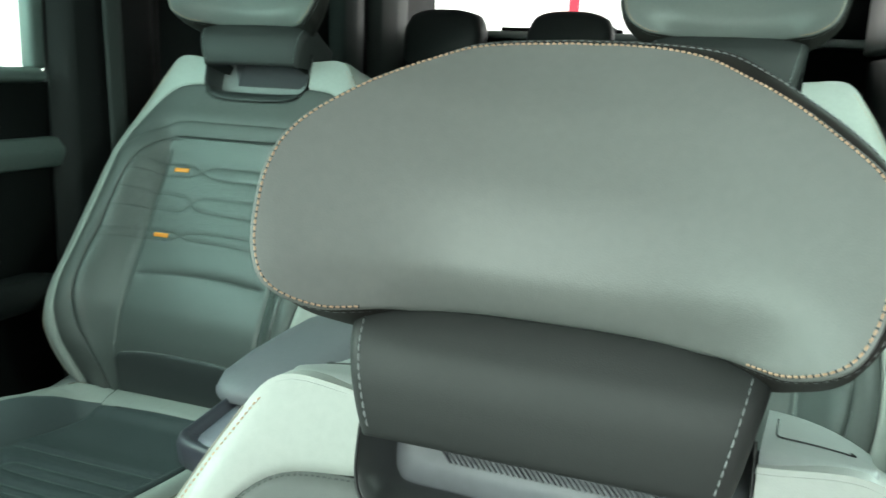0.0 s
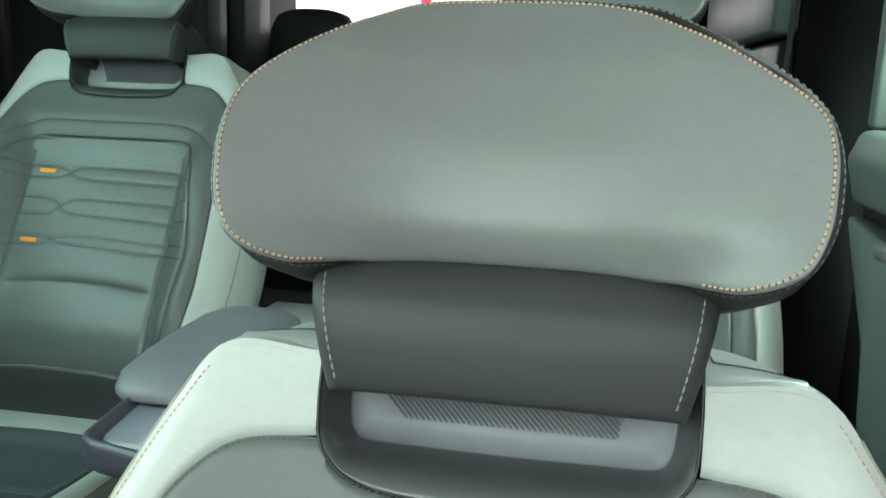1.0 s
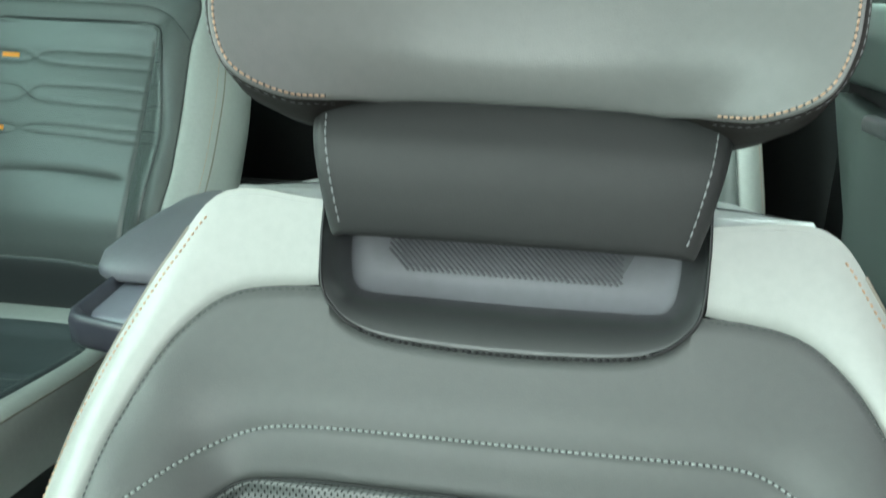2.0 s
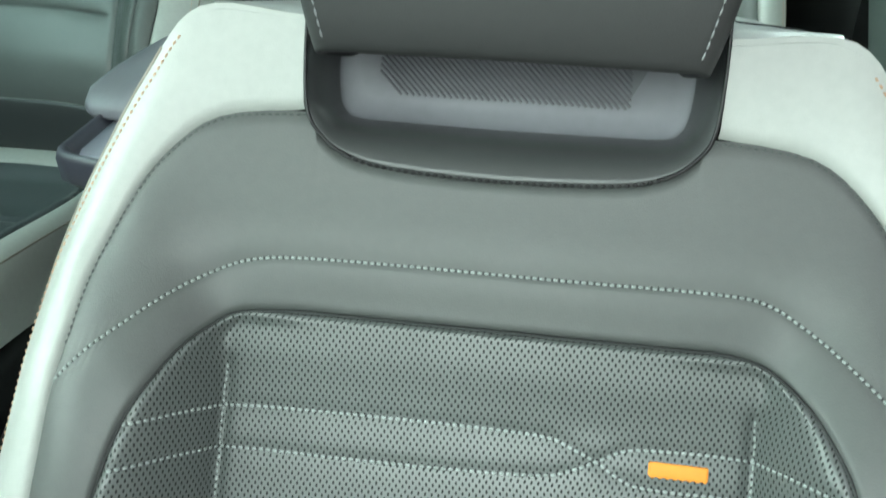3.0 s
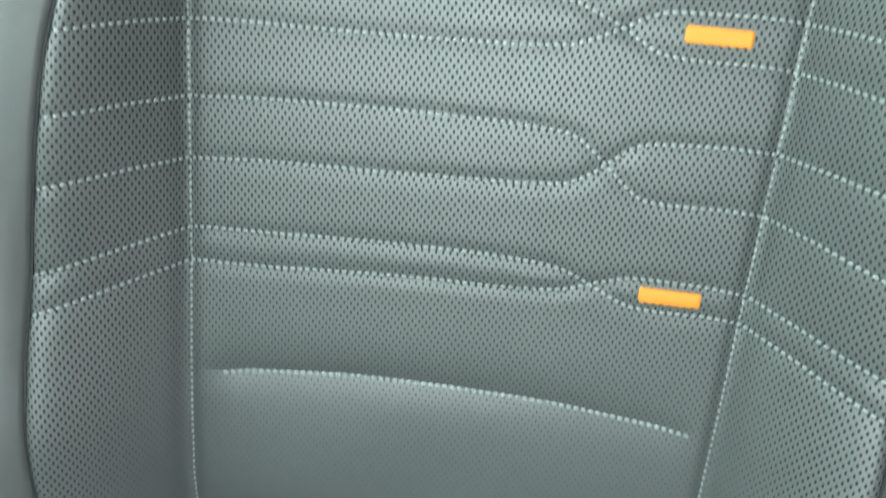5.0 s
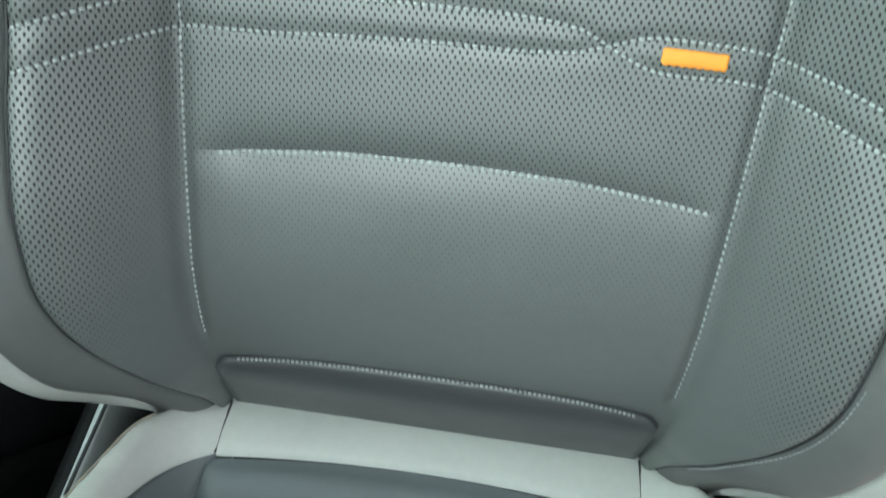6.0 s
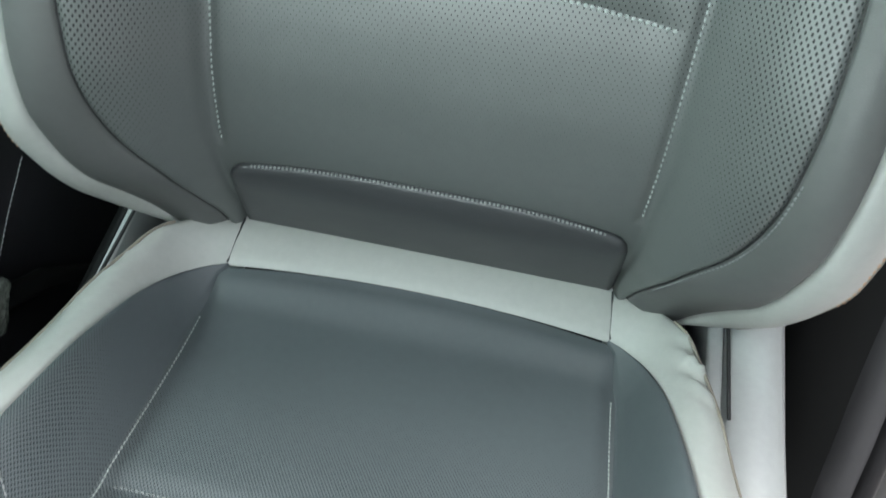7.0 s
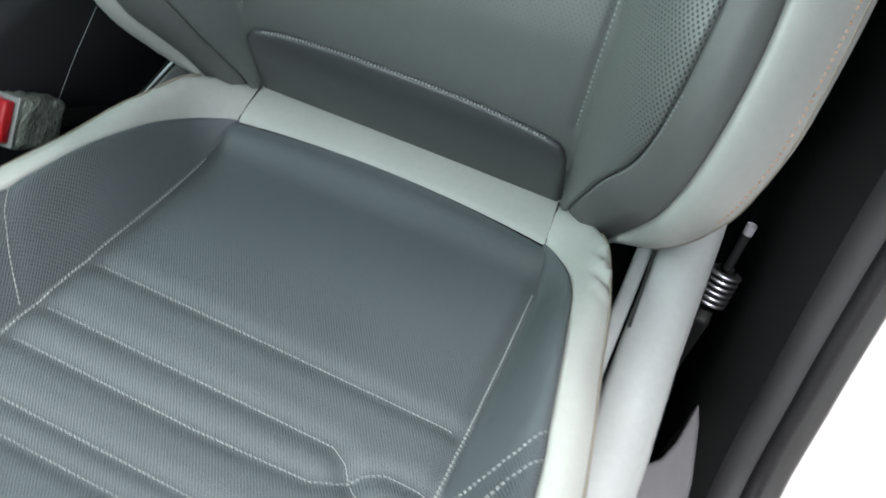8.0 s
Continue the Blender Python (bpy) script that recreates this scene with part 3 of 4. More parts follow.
    add("grille_slot", join(*nets), SLOT, plate, "dark slanting slots")

    # headrest
    H = [(0, 0.2765), (0.031, 0.276), (0.061, 0.2735), (0.092, 0.2680), (0.109, 0.2610), (0.123, 0.2555), (0.139, 0.2560), (0.150, 0.263), (0.157, 0.280), (0.160, 0.30), (0.161, 0.32), (0.158, 0.342),
         (0.149, 0.362), (0.135, 0.381), (0.115, 0.403), (0.097, 0.420), (0.075, 0.4360), (0.050, 0.4440), (0.017, 0.4485), (0, 0.4488)]
    h = curve(H, 5)
    middle = np.array([0, 0.348])
    turn_in = 0.0055 * smooth01(0.335, 0.375, h[:, 1]) * smooth01(0.03, 0.10, h[:, 0])
    away = (h - middle) / np.linalg.norm(h - middle, axis=1)[:, None]
    ring = middle + (np.vstack([h - away * turn_in[:, None], (h * [-1, 1])[::-1][1:]]) - middle) * 0.988
    wider = np.r_[turn_in, np.zeros(len(h) - 1)]

    def face(x):
        return -0.080 - 0.0486 * (np.minimum(np.abs(x), 0.2) / 0.15) ** 2

    def pad_row(scale, dy, grow=0.0):
        d = ring - middle
        out = d / np.linalg.norm(d, axis=1)[:, None]
        q = middle + d * scale + out * (np.full(len(out), grow) if grow < 0 else grow * (1 - 2.6 * smooth01(0.3, 0.8, -out[:, 1]) + 1.2 * smooth01(0.3, 0.9, out[:, 1])))[:, None] if grow else middle + d * scale
        if grow > 0.002:
            q = q + out * wider[:, None]
        roll = 0.016 * smooth01(0.350, 0.256, q[:, 1]) * smooth01(0.155, 0.05, np.abs(q[:, 0])) + 0.008 * smooth01(0.385, 0.442, q[:, 1])
        roll = roll + 0.019 * smooth01(0.305, 0.266, q[:, 1]) ** 2 * smooth01(0.150, 0.07, np.abs(q[:, 0]))
        return np.stack([q[:, 0], face(q[:, 0]) + dy + roll - 0.003, q[:, 1]], 1)

    rows = [pad_row(sc, -0.004 * (1 - sc**6)) for sc in np.linspace(0.0, 0.965, 24)]
    rows += [pad_row(0.982, 0.0), pad_row(0.992, 0.0007), pad_row(0.996, 0.0018), pad_row(0.998, 0.0046)]
    front = grid(rows)
    pad = add("headrest_pad", front, LEATHER_HEAD, None, "smooth grey leather headrest pad")
    rows = [pad_row(0.996, 0.0046), pad_row(0.996, 0.0058, -0.0012), pad_row(1.0, 0.0065, 0.0012), pad_row(1.0, 0.016, 0.0052), pad_row(1.0, 0.026, 0.0068), pad_row(1.0, 0.040, 0.0060), pad_row(1.0, 0.052, -0.006), pad_row(0.85, 0.06), pad_row(0.4, 0.062), pad_row(0.0, 0.062)]
    band_net = grid(rows)
    band = add("headrest_band", band_net, BAND, pad, "darker leather side band")
    p = pad_row(0.981, -0.0030)
    keep = [i for i in range(len(p)) if not (abs(p[i, 0]) < 0.100 and p[i, 2] < 0.3)]
    skin = Skin(*front)
    path = np.array([(p[i, 0], p[i, 2]) for i in keep])
    q, n = skin.line(even(path, 0.002), 0.0003)
    sew(add, pad, q, n, 0.0037, 0.0027, 0.0012, THREAD_TAN, 0.0005)
    q = pad_row(1.0, 0.0120, 0.0036)[[i for i in keep]]
    n = q - np.array([0, -0.12, 0.348])
    n[:, 1] = -0.03
    n /= np.linalg.norm(n, axis=1)[:, None]
    add("stitching", stitches(q, n, 0.0052, 0.0036, 0.0009, 0.0004), THREAD_NECK, band, "dim thread")

    # neck between headrest and backrest
    rows = []
    for z, wd, y0, rr in ((0.2800, 0.112, -0.034, 0.012), (0.2790, 0.1170, -0.047, 0.012), (0.2745, 0.1188, -0.0590, 0.012), (0.266, 0.1184, -0.0660, 0.012), (0.255, 0.1165, -0.0702, 0.012), (0.243, 0.1140, -0.0722, 0.012), (0.228, 0.1105, -0.0690, 0.012), (0.214, 0.1072, -0.0620, 0.012), (0.205, 0.1048, -0.0560, 0.012), (0.1995, 0.1030, -0.051, 0.012), (0.1978, 0.1015, -0.046, 0.012), (0.2000, 0.100, -0.040, 0.012), (0.2180, 0.098, -0.01, 0.012), (0.236, 0.096, 0.022, 0.002)):
        y1 = max(y0 + 0.006, float(np.interp(z, [0.1978, 0.204, 0.212, 0.228, 0.245], [-0.043, -0.030, -0.012, 0.02, 0.034]))) if y0 < -0.042 else max(y0 + 0.006, -0.03 if y0 < -0.036 else 0.034)
        q = []
        rr = min(rr, (y1 - y0) * 0.9)
        q.append((-wd, y1))
        for a in np.linspace(math.pi, math.pi / 2, 8):
            q.append((-wd + rr + rr * math.cos(a), y0 + rr - rr * math.sin(a)))
        for x in np.linspace(-wd + rr, wd - rr, 14)[1:-1]:
            q.append((x, y0 - 0.003 * (1 - (x / wd) ** 2)))
        for a in np.linspace(math.pi / 2, 0, 8):
            q.append((wd - rr + rr * math.cos(a), y0 + rr - rr * math.sin(a)))
        q.append((wd, y1))
        rows.append([(x, y, z) for x, y in q])
    dense = []
    for k in range(len(rows[0])):
        dense.append(curve([r[k] for r in rows], 4))
    neck_net = grid(np.swapaxes(np.array(dense), 0, 1))
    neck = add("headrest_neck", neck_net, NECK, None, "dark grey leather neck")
    nskin = Skin(*neck_net)
    for side in (1, -1):
        path = curve([(side * 0.1090, 0.272), (side * 0.1070, 0.258), (side * 0.1045, 0.243), (side * 0.1015, 0.228), (side * 0.0980, 0.212), (side * 0.0958, 0.203)], 6)
        q, n = nskin.line(even(path, 0.002), 0.0003)
        sew(add, neck, q, n, 0.0056, 0.0044, 0.0009, THREAD_NECK)

    # lumbar flap at the foot of the backrest
    rows = []
    us = np.linspace(-1, 1, 61)
    zt = -0.3545 - 0.013 * np.abs(us) ** 3 - 0.014 * np.clip((np.abs(us) - 0.90) / 0.10, 0, 1) ** 2.6
    for t in np.r_[-0.02, 0, 0.015, 0.04, 0.08, np.linspace(0.14, 1, 12)]:
        z = zt + (-0.462 - zt) * max(t, 0) - (0.004 if t < 0 else 0)
        x = us * (0.147 + 0.003 * max(t, 0))
        y = ease(z, [-0.462, -0.434, -0.40, -0.372, -0.355], [0.094, 0.066, 0.039, 0.019, 0.012]) + (0.012 if t < 0 else 0.006 * math.exp(-t / 0.02))
        y = y + 0.010 * smooth01(0.975, 1.0, np.abs(us))
        rows.append(np.stack([x, y, z], 1))
    fnet = grid(rows)
    flap = add("lumbar_flap", fnet, FLAP, None, "plain dark grey leather flap")
    fs = Skin(*fnet)
    path = np.stack([us[4:-4] * 0.1465, zt[4:-4] - 0.0016], 1)
    q, n = fs.line(even(path, 0.002), 0.0003)
    add("stitching", stitches(q, n, 0.0030, 0.0020, 0.0022), THREAD_GREY, flap, "pale thread")

    # cushion
    def sit(y):
        return ease(y, [-0.60, -0.53, -0.50, -0.46, -0.145, 0.01, 0.035, 0.065, 0.09], [-0.74, -0.68, -0.635, -0.605, -0.524, -0.482, -0.460, -0.433, -0.43])

    def cushion_z(x, y):
        z = sit(y) + 0.055 * smooth01(0.161, 0.205, np.abs(x))
        for line in SEAMS:
            z = z - 0.0042 * np.exp(-((distance(x, y, np.array(line)) / 0.0085) ** 2))
        for side in (1, -1):
            edge = np.array([(side * 0.161, 0.02), (side * 0.163, -0.06), (side * 0.165, -0.14), (side * 0.169, -0.5)])
            z = z - 0.0062 * np.exp(-((distance(x, y, edge) / 0.009) ** 2))
        return z

    SEAMS = [[(-0.153, -0.143), (0.152, -0.145)],
             [(-0.153, -0.193), (0.087, -0.194), (0.100, -0.201), (0.114, -0.216), (0.125, -0.224), (0.16, -0.225)],
             [(-0.153, -0.225), (0.0, -0.2265), (0.086, -0.223), (0.101, -0.216), (0.114, -0.203), (0.127, -0.196), (0.16, -0.196)],
             [(-0.153, -0.266), (0.087, -0.267), (0.100, -0.273), (0.114, -0.282), (0.125, -0.287), (0.16, -0.287)],
             [(-0.153, -0.287), (0.087, -0.287), (0.101, -0.281), (0.114, -0.272), (0.125, -0.267), (0.16, -0.267)],
             [(-0.153, -0.34), (0.153, -0.34)]]
    SEAMS = [[(a, b + 0.0025) for a, b in line] for line in SEAMS]
    ys = np.linspace(0.036, -0.56, 190)
    rows, uvs = [], []
    for y in ys:
        x = np.linspace(-1, 1, 80) * float(np.interp(y, [-0.5, -0.2, 0.0, 0.03, 0.036], [0.169, 0.166, 0.162, 0.155, 0.150]))
        yy = y + 0.007 * np.clip(1 - (x / 0.15) ** 2, 0, 1) * smooth01(-0.06, 0.036, y)
        z = cushion_z(x, yy) - 0.004 * math.exp(-(((0.036 - y) / 0.006) ** 2))
        rows.append(np.stack([x, yy, z], 1))
        uvs.append(np.stack([x, -yy - 0.33], 1))
    cnet = grid(rows)
    centre = add("cushion_insert", cnet, CUSHION_PERF, None, "perforated dark grey leather", uv=np.vstack(uvs))
    cskin = Skin(*cnet, axis=2)
    for line in SEAMS:
        q, n = cskin.line(even(np.array(line), 0.002), 0.0003)
        add("stitching", stitches(q, n, 0.0036, 0.0027, 0.0008, 0.0005), THREAD_GREY, centre, "grey thread")
    def inner_height(q):
        away = sit(q[:, 1]) + 0.055 * smooth01(0.161, 0.205, q[:, 0])
        w = smooth01(-0.085, -0.02, q[:, 1])
        return w * ease(q[:, 1], [-0.085, -0.05, -0.018, 0.008, 0.026, 0.036], [-0.455, -0.4535, -0.4555, -0.4585, -0.4595, -0.4590]) + (1 - w) * away

    INNER = [(0.150, 0.036), (0.164, 0.026), (0.178, 0.008), (0.187, -0.018), (0.1935, -0.05), (0.1985, -0.078), (0.205, -0.115), (0.2125, -0.155), (0.2195, -0.195), (0.229, -0.30), (0.230, -0.40), (0.217, -0.50), (0.195, -0.555)]
    RIM = [(0.147, 0.067), (0.174, 0.052), (0.196, 0.026), (0.210, -0.008), (0.220, -0.045), (0.228, -0.085), (0.236, -0.125), (0.2435, -0.165), (0.250, -0.21), (0.259, -0.30), (0.261, -0.41), (0.246, -0.52), (0.210, -0.575)]
    for side in (1, -1):
        inner, rim = curve(INNER, 8), curve(RIM, 8)
        base = np.stack([np.interp(inner[:, 1], [-0.56, -0.2, 0.0, 0.03, 0.036], [0.170, 0.166, 0.162, 0.155, 0.149]), inner[:, 1]], 1)
        rows, uvs = [], []
        for t in np.r_[0, np.linspace(0.03, 0.95, 16), 0.98, 1]:
            xy = base + (inner - base) * t
            z = sit(base[:, 1]) + (inner_height(inner) - sit(base[:, 1])) * (t * t * (3 - 2 * t)) - 0.0062 * math.exp(-((t / 0.12) ** 2)) - 0.003 * math.exp(-(((1 - t) / 0.03) ** 2)) + 0.010 * math.sin(math.pi * t) ** 0.8 * smooth01(0.0, -0.1, xy[:, 1])
            for sl in ([(0.169, -0.2), (0.187, -0.190), (0.201, -0.179), (0.212, -0.163)], [(0.176, -0.222), (0.193, -0.211), (0.206, -0.196), (0.216, -0.183)]):
                z = z - 0.002 * np.exp(-((distance(xy[:, 0], xy[:, 1], np.array(sl)) / 0.005) ** 2))
            rows.append(np.stack([side * xy[:, 0], xy[:, 1], z], 1))
            uvs.append(np.stack([1.3 * xy[:, 0] - 0.06, -xy[:, 1] - (0.50 if side > 0 else 0.37)], 1))
        snet = grid(rows)
        wing = add("cushion_bolster", snet, CUSHION_PERF, None, "perforated dark grey leather bolster", uv=np.vstack(uvs))
        ssk = Skin(*snet, axis=2)
        for sl in ([(0.169, -0.2), (0.187, -0.190), (0.201, -0.179), (0.212, -0.163)], [(0.176, -0.222), (0.193, -0.211), (0.206, -0.196), (0.216, -0.183)]):
            q, n = ssk.line(even(np.array([(side * a, b) for a, b in sl]), 0.002), 0.0003)
            add("stitching", stitches(q, n, 0.0042, 0.0034, 0.0012), THREAD_GREY, wing, "pale thread")
        seam = [(side * 0.1580, 0.003), (side * 0.1600, -0.06), (side * 0.1620, -0.14), (side * 0.1640, -0.3), (side * 0.1650, -0.48)]
        q, n = cskin.line(even(np.array(seam), 0.002), 0.0006)
        add("stitching", stitches(q, n, 0.0036, 0.0028, 0.0010), thread, wing, "pale thread")
        rows = []
        zi = inner_height(inner)
        back = ease(rim[:, 1], [-0.12, -0.05, -0.01, 0.026, 0.067], [sit(-0.12) + 0.050, -0.447, -0.437, -0.427, -0.432])
        w = smooth01(-0.11, -0.03, rim[:, 1])
        zr = w * back + (1 - w) * (sit(rim[:, 1]) + 0.050)
        for t in np.r_[0, 0.03, 0.08, np.linspace(0.15, 1, 9)]:
            xy = inner + (rim - inner) * t
            z = zi + (zr - zi) * t + 0.004 * math.sin(math.pi * t) - 0.003 * math.exp(-((t / 0.03) ** 2)) - 0.003 * t**4
            crease = np.exp(-(((xy[:, 1] + 0.008) / 0.024) ** 2)) * smooth01(0.15, 0.8, t)
            z = z + (0.0034 if side > 0 else 0.0008) * crease * (np.sin(xy[:, 1] * 330 + xy[:, 0] * 260) + 0.5 * np.sin(xy[:, 1] * 610 - xy[:, 0] * 210 + 1))
            rows.append(np.stack([side * xy[:, 0], xy[:, 1], z], 1))
        for dx, dz in ((0.003, -0.006), (0.006, -0.02), (0.008, -0.05), (0.004, -0.09)):
            d = np.gradient(rim, axis=0)
            d /= np.linalg.norm(d, axis=1)[:, None]
            out = np.stack([-d[:, 1], d[:, 0]], 1)
            xy = rim + out * dx
            rows.append(np.stack([side * xy[:, 0], xy[:, 1], zr - 0.003 + dz], 1))
        rimpart = add("cushion_rim", grid(rows), CREAM, None, "pale grey-green leather rim")
        q = np.stack([side * rim[:, 0], rim[:, 1], zr - 0.0028], 1)[14:]
        add("piping", tube(even(q, 0.004), 0.0012, 7), PIPING, rimpart, "tan piping along the edge")
        cut = np.array([(side * 0.1505, 0.0365, -0.4585), (side * 0.149, 0.050, -0.4445), (side * 0.1468, 0.064, -0.4325)])
        add("seam", tube(even(cut, 0.003), 0.0008, 5), THREAD_DARK, rimpart)
    rows = []
    xs = np.linspace(-0.1505, 0.1505, 60)
    for t in np.r_[0, 0.04, 0.1, np.linspace(0.2, 1, 9), 1.4, 2.0]:
        bow = 0.004 * (1 - (xs / 0.15) ** 2)
        y = 0.0365 + 1.75 * bow + (0.031 - 0.75 * bow) * t
        z = np.interp(y, [0.03, 0.0365, 0.068, 0.075, 0.10], [-0.464, -0.4585, -0.4325, -0.432, -0.445]) + 0.003 * math.sin(math.pi * min(t, 1)) - 0.003 * math.exp(-((t / 0.03) ** 2))
        rows.append(np.stack([xs * (1 - 0.02 * t), y, z], 1))
    add("cushion_back_rim", grid(rows), CREAM, None, "pale grey-green leather band")

    # under the cushion: pale side covers and a dark pedestal (already upright)
    def upright(part_name, net, mat, label=""):
        v, f = net
        v = np.array(v, float)
        v[:, 0] *= flip
        if flip < 0:
            f = [q[::-1] for q in f]
        return part(part_name, v, f, mat, seat, label)

    for side in (1, -1):
        if side < 0:
            outline = [(0.246, 0.30), (0.246, 0.372), (0.250, 0.376), (0.260, 0.372), (0.266, 0.345), (0.262, 0.2), (0.25, 0.2)]
            upright("inner_strip", box(-0.242, -0.234, -0.30, -0.02, 0.30, 0.392, 0.003), PLASTIC_PALE, "pale inner edge of the cover")
        else:
            upright("inner_strip", box(0.221, 0.2335, -0.30, -0.02, 0.30, 0.3905, 0.003), PLASTIC_PALE, "pale inner edge of the cover")
            outline = [(0.238, 0.30), (0.236, 0.385), (0.240, 0.392), (0.262, 0.395), (0.276, 0.390), (0.284, 0.375), (0.287, 0.30), (0.28, 0.14), (0.25, 0.14)]
        rows = []
        for y, dz, dx in ((0.02, -0.03, 0), (-0.02, -0.004, -0.002), (-0.12, 0, 0), (-0.25, 0.0, 0.0), (-0.30, -0.002, 0.002), (-0.315, -0.006, 0.003), (-0.33, -0.006, 0.004), (-0.5, -0.004, 0.004), (-0.66, -0.02, -0.002), (-0.72, -0.06, -0.01)):
            rows.append([(side * (x + dx), y, z + dz * (z > 0.2)) for x, z in outline])
        cover = upright("side_cover", grid(rows), PLASTIC_PALE if side > 0 else PLASTIC_DARK, "pale plastic side cover" if side > 0 else "dark plastic side cover")
        groove = np.array([(side * 0.2345, -0.10, 0.391), (side * 0.235, -0.16, 0.3925), (side * 0.238, -0.245, 0.3928)])
        g = upright("cover_gap", tube(even(groove, 0.01), 0.0014, 6), THREAD_DARK)
        g.parent = cover
        upright("seat_rail", box(min(side * 0.19, side * 0.23), max(side * 0.19, side * 0.23), -0.62, 0.12, 0.0, 0.10, 0.006), PLASTIC_DARK, "dark metal seat rail")
    upright("pedestal", box(-0.225, 0.225, -0.66, 0.0, 0.09, 0.33, 0.02), PLASTIC_DARK, "dark seat pedestal")
    return seat


CUSHION_PERF = grain("perforated_cushion_leather", (0.078, 0.093, 0.098), 0.44, spec=0.55, wave=6.0, holes=True, pitch_x=0.0024, pitch_y=0.0034, size=0.20, floor=0.50, fades=(-0.32, -0.19))

front_seat = build_seat("front_seat")
tagged(front_seat, "grey perforated leather car seat with pale side panels, reclined", "car seat", "car seats")
rear_left = build_seat("second_row_seat", -1, PLASTIC_PALE, THREAD_DIM)
rear_left.matrix_world = pose(-0.8055, 0.957, 0.204)
# its cushion lies flatter than the front one
flatten = Matrix.Translation((0, -0.19, 0.385)) @ Matrix.Rotation(radians(9), 4, "X") @ Matrix.Translation((0, 0.19, -0.385))
for piece in rear_left.children:
    if piece.name.split(".")[0] in ("cushion_insert", "cushion_bolster", "cushion_rim", "cushion_back_rim", "side_cover", "inner_strip"):
        piece.data.transform(flatten)
        for sub in piece.children:
            sub.data.transform(flatten)
tagged(rear_left, "grey leather captain seat of the second row with armrest", "car seat", "car seats")
rear_right = copy_thing(front_seat, pose(0.045, 0.957, 0.204))
rear_right.name = "second_row_seat"
tagged(rear_right, "grey leather captain seat behind the front seat", "car seat", "car seats")


def thing(name, net, mat, label, category, kind="", group=""):
    ob = part(name, *net, mat)
    return tagged(ob, label, category, group, kind)


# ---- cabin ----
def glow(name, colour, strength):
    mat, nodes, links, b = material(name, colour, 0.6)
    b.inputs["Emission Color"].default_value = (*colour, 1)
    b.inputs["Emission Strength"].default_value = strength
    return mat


# hall walls and banner are no lamps; their daylight is added as emission
HALL = glow("glowing_hall", (0.95, 0.93, 0.92), 0.9)
HALL_WALL = grain("grey_hall_wall", (0.30, 0.30, 0.29), 0.8, fine=90, depth=0.0006, blotch=0.8, vary=0.08)
HALL_RED = glow("glowing_red_banner", (0.9, 0.05, 0.09), 0.55)
FILM = grain("crinkled_film", (0.23, 0.25, 0.22), 0.25, fine=240, depth=0.004, vary=0.5, blotch=70)

SILL = grain("sill_plastic", (0.04, 0.04, 0.042), 0.4, fine=1800, depth=0.00006)
BODY = grain("dark_paint", (0.05, 0.05, 0.05), 0.3, fine=300, depth=0.00002, vary=0.05)
ARM = grain("armrest_leather", (0.15, 0.15, 0.17), 0.45)
TRAY = grain("tray_plastic", (0.045, 0.045, 0.060), 0.4, fine=2000, depth=0.00005)
TRAY_IN = grain("tray_bottom", (0.20, 0.20, 0.24), 0.35, fine=2000, depth=0.00004)
CONSOLE = grain("black_console_leather", (0.02, 0.02, 0.023), 0.5)

thing("floor", box(-1.2, 0.36, -1.6, 0.30, -0.06, 0.0, 0), CARPET, "black carpet on the cabin floor", "floor", "structure")
thing("floor_rear", box(-1.2, 0.43, 0.30, 3.0, -0.06, 0.204, 0), CARPET, "black carpet on the raised rear floor", "floor", "structure")
bow = [(x, -0.69 + 0.13 * ((x + 0.39) / 0.85) ** 2) for x in np.linspace(-1.25, 0.48, 13)]
thing("ceiling", prism([(0.48, 2.9), (-1.25, 2.9)] + bow, 1.56, 1.62, "z", 0), HEADLINER, "pale cloth headliner", "ceiling", "structure")
thing("ground", ([(-60, -60, -0.38), (60, -60, -0.38), (60, 60, -0.38), (-60, 60, -0.38)], [(0, 1, 2, 3)]), PAVING, "bright pale hall floor outside the car", "ground", "structure")
thing("backdrop_rear", ([(-9, 8, -0.37), (9, 8, -0.37), (9, 8, 5), (-9, 8, 5)], [(0, 1, 2, 3)]), HALL, "white hall wall behind the car, brightness added as glow", "backdrop", "structure")
thing("backdrop_side", ([(-7, -6, -0.37), (-7, 8, -0.37), (-7, 8, 5), (-7, -6, 5)], [(0, 1, 2, 3)]), HALL, "white hall wall beside the car, brightness added as glow", "backdrop", "structure")
thing("backdrop_right", box(3.4, 3.5, -6, 8, -0.37, 4.2, 0), HALL_WALL, "plain grey hall wall beside the car", "backdrop", "structure")
thing("backdrop_front", box(-7, 3.4, -6.1, -6.0, -0.37, 4.2, 0), HALL_WALL, "plain grey hall wall before the car", "backdrop", "structure")
thing("banner", box(-1.70, -1.60, 7.93, 7.98, 1.75, 3.2, 0.005), HALL_RED, "narrow red banner hanging in the hall, brightness added as glow", "banner")

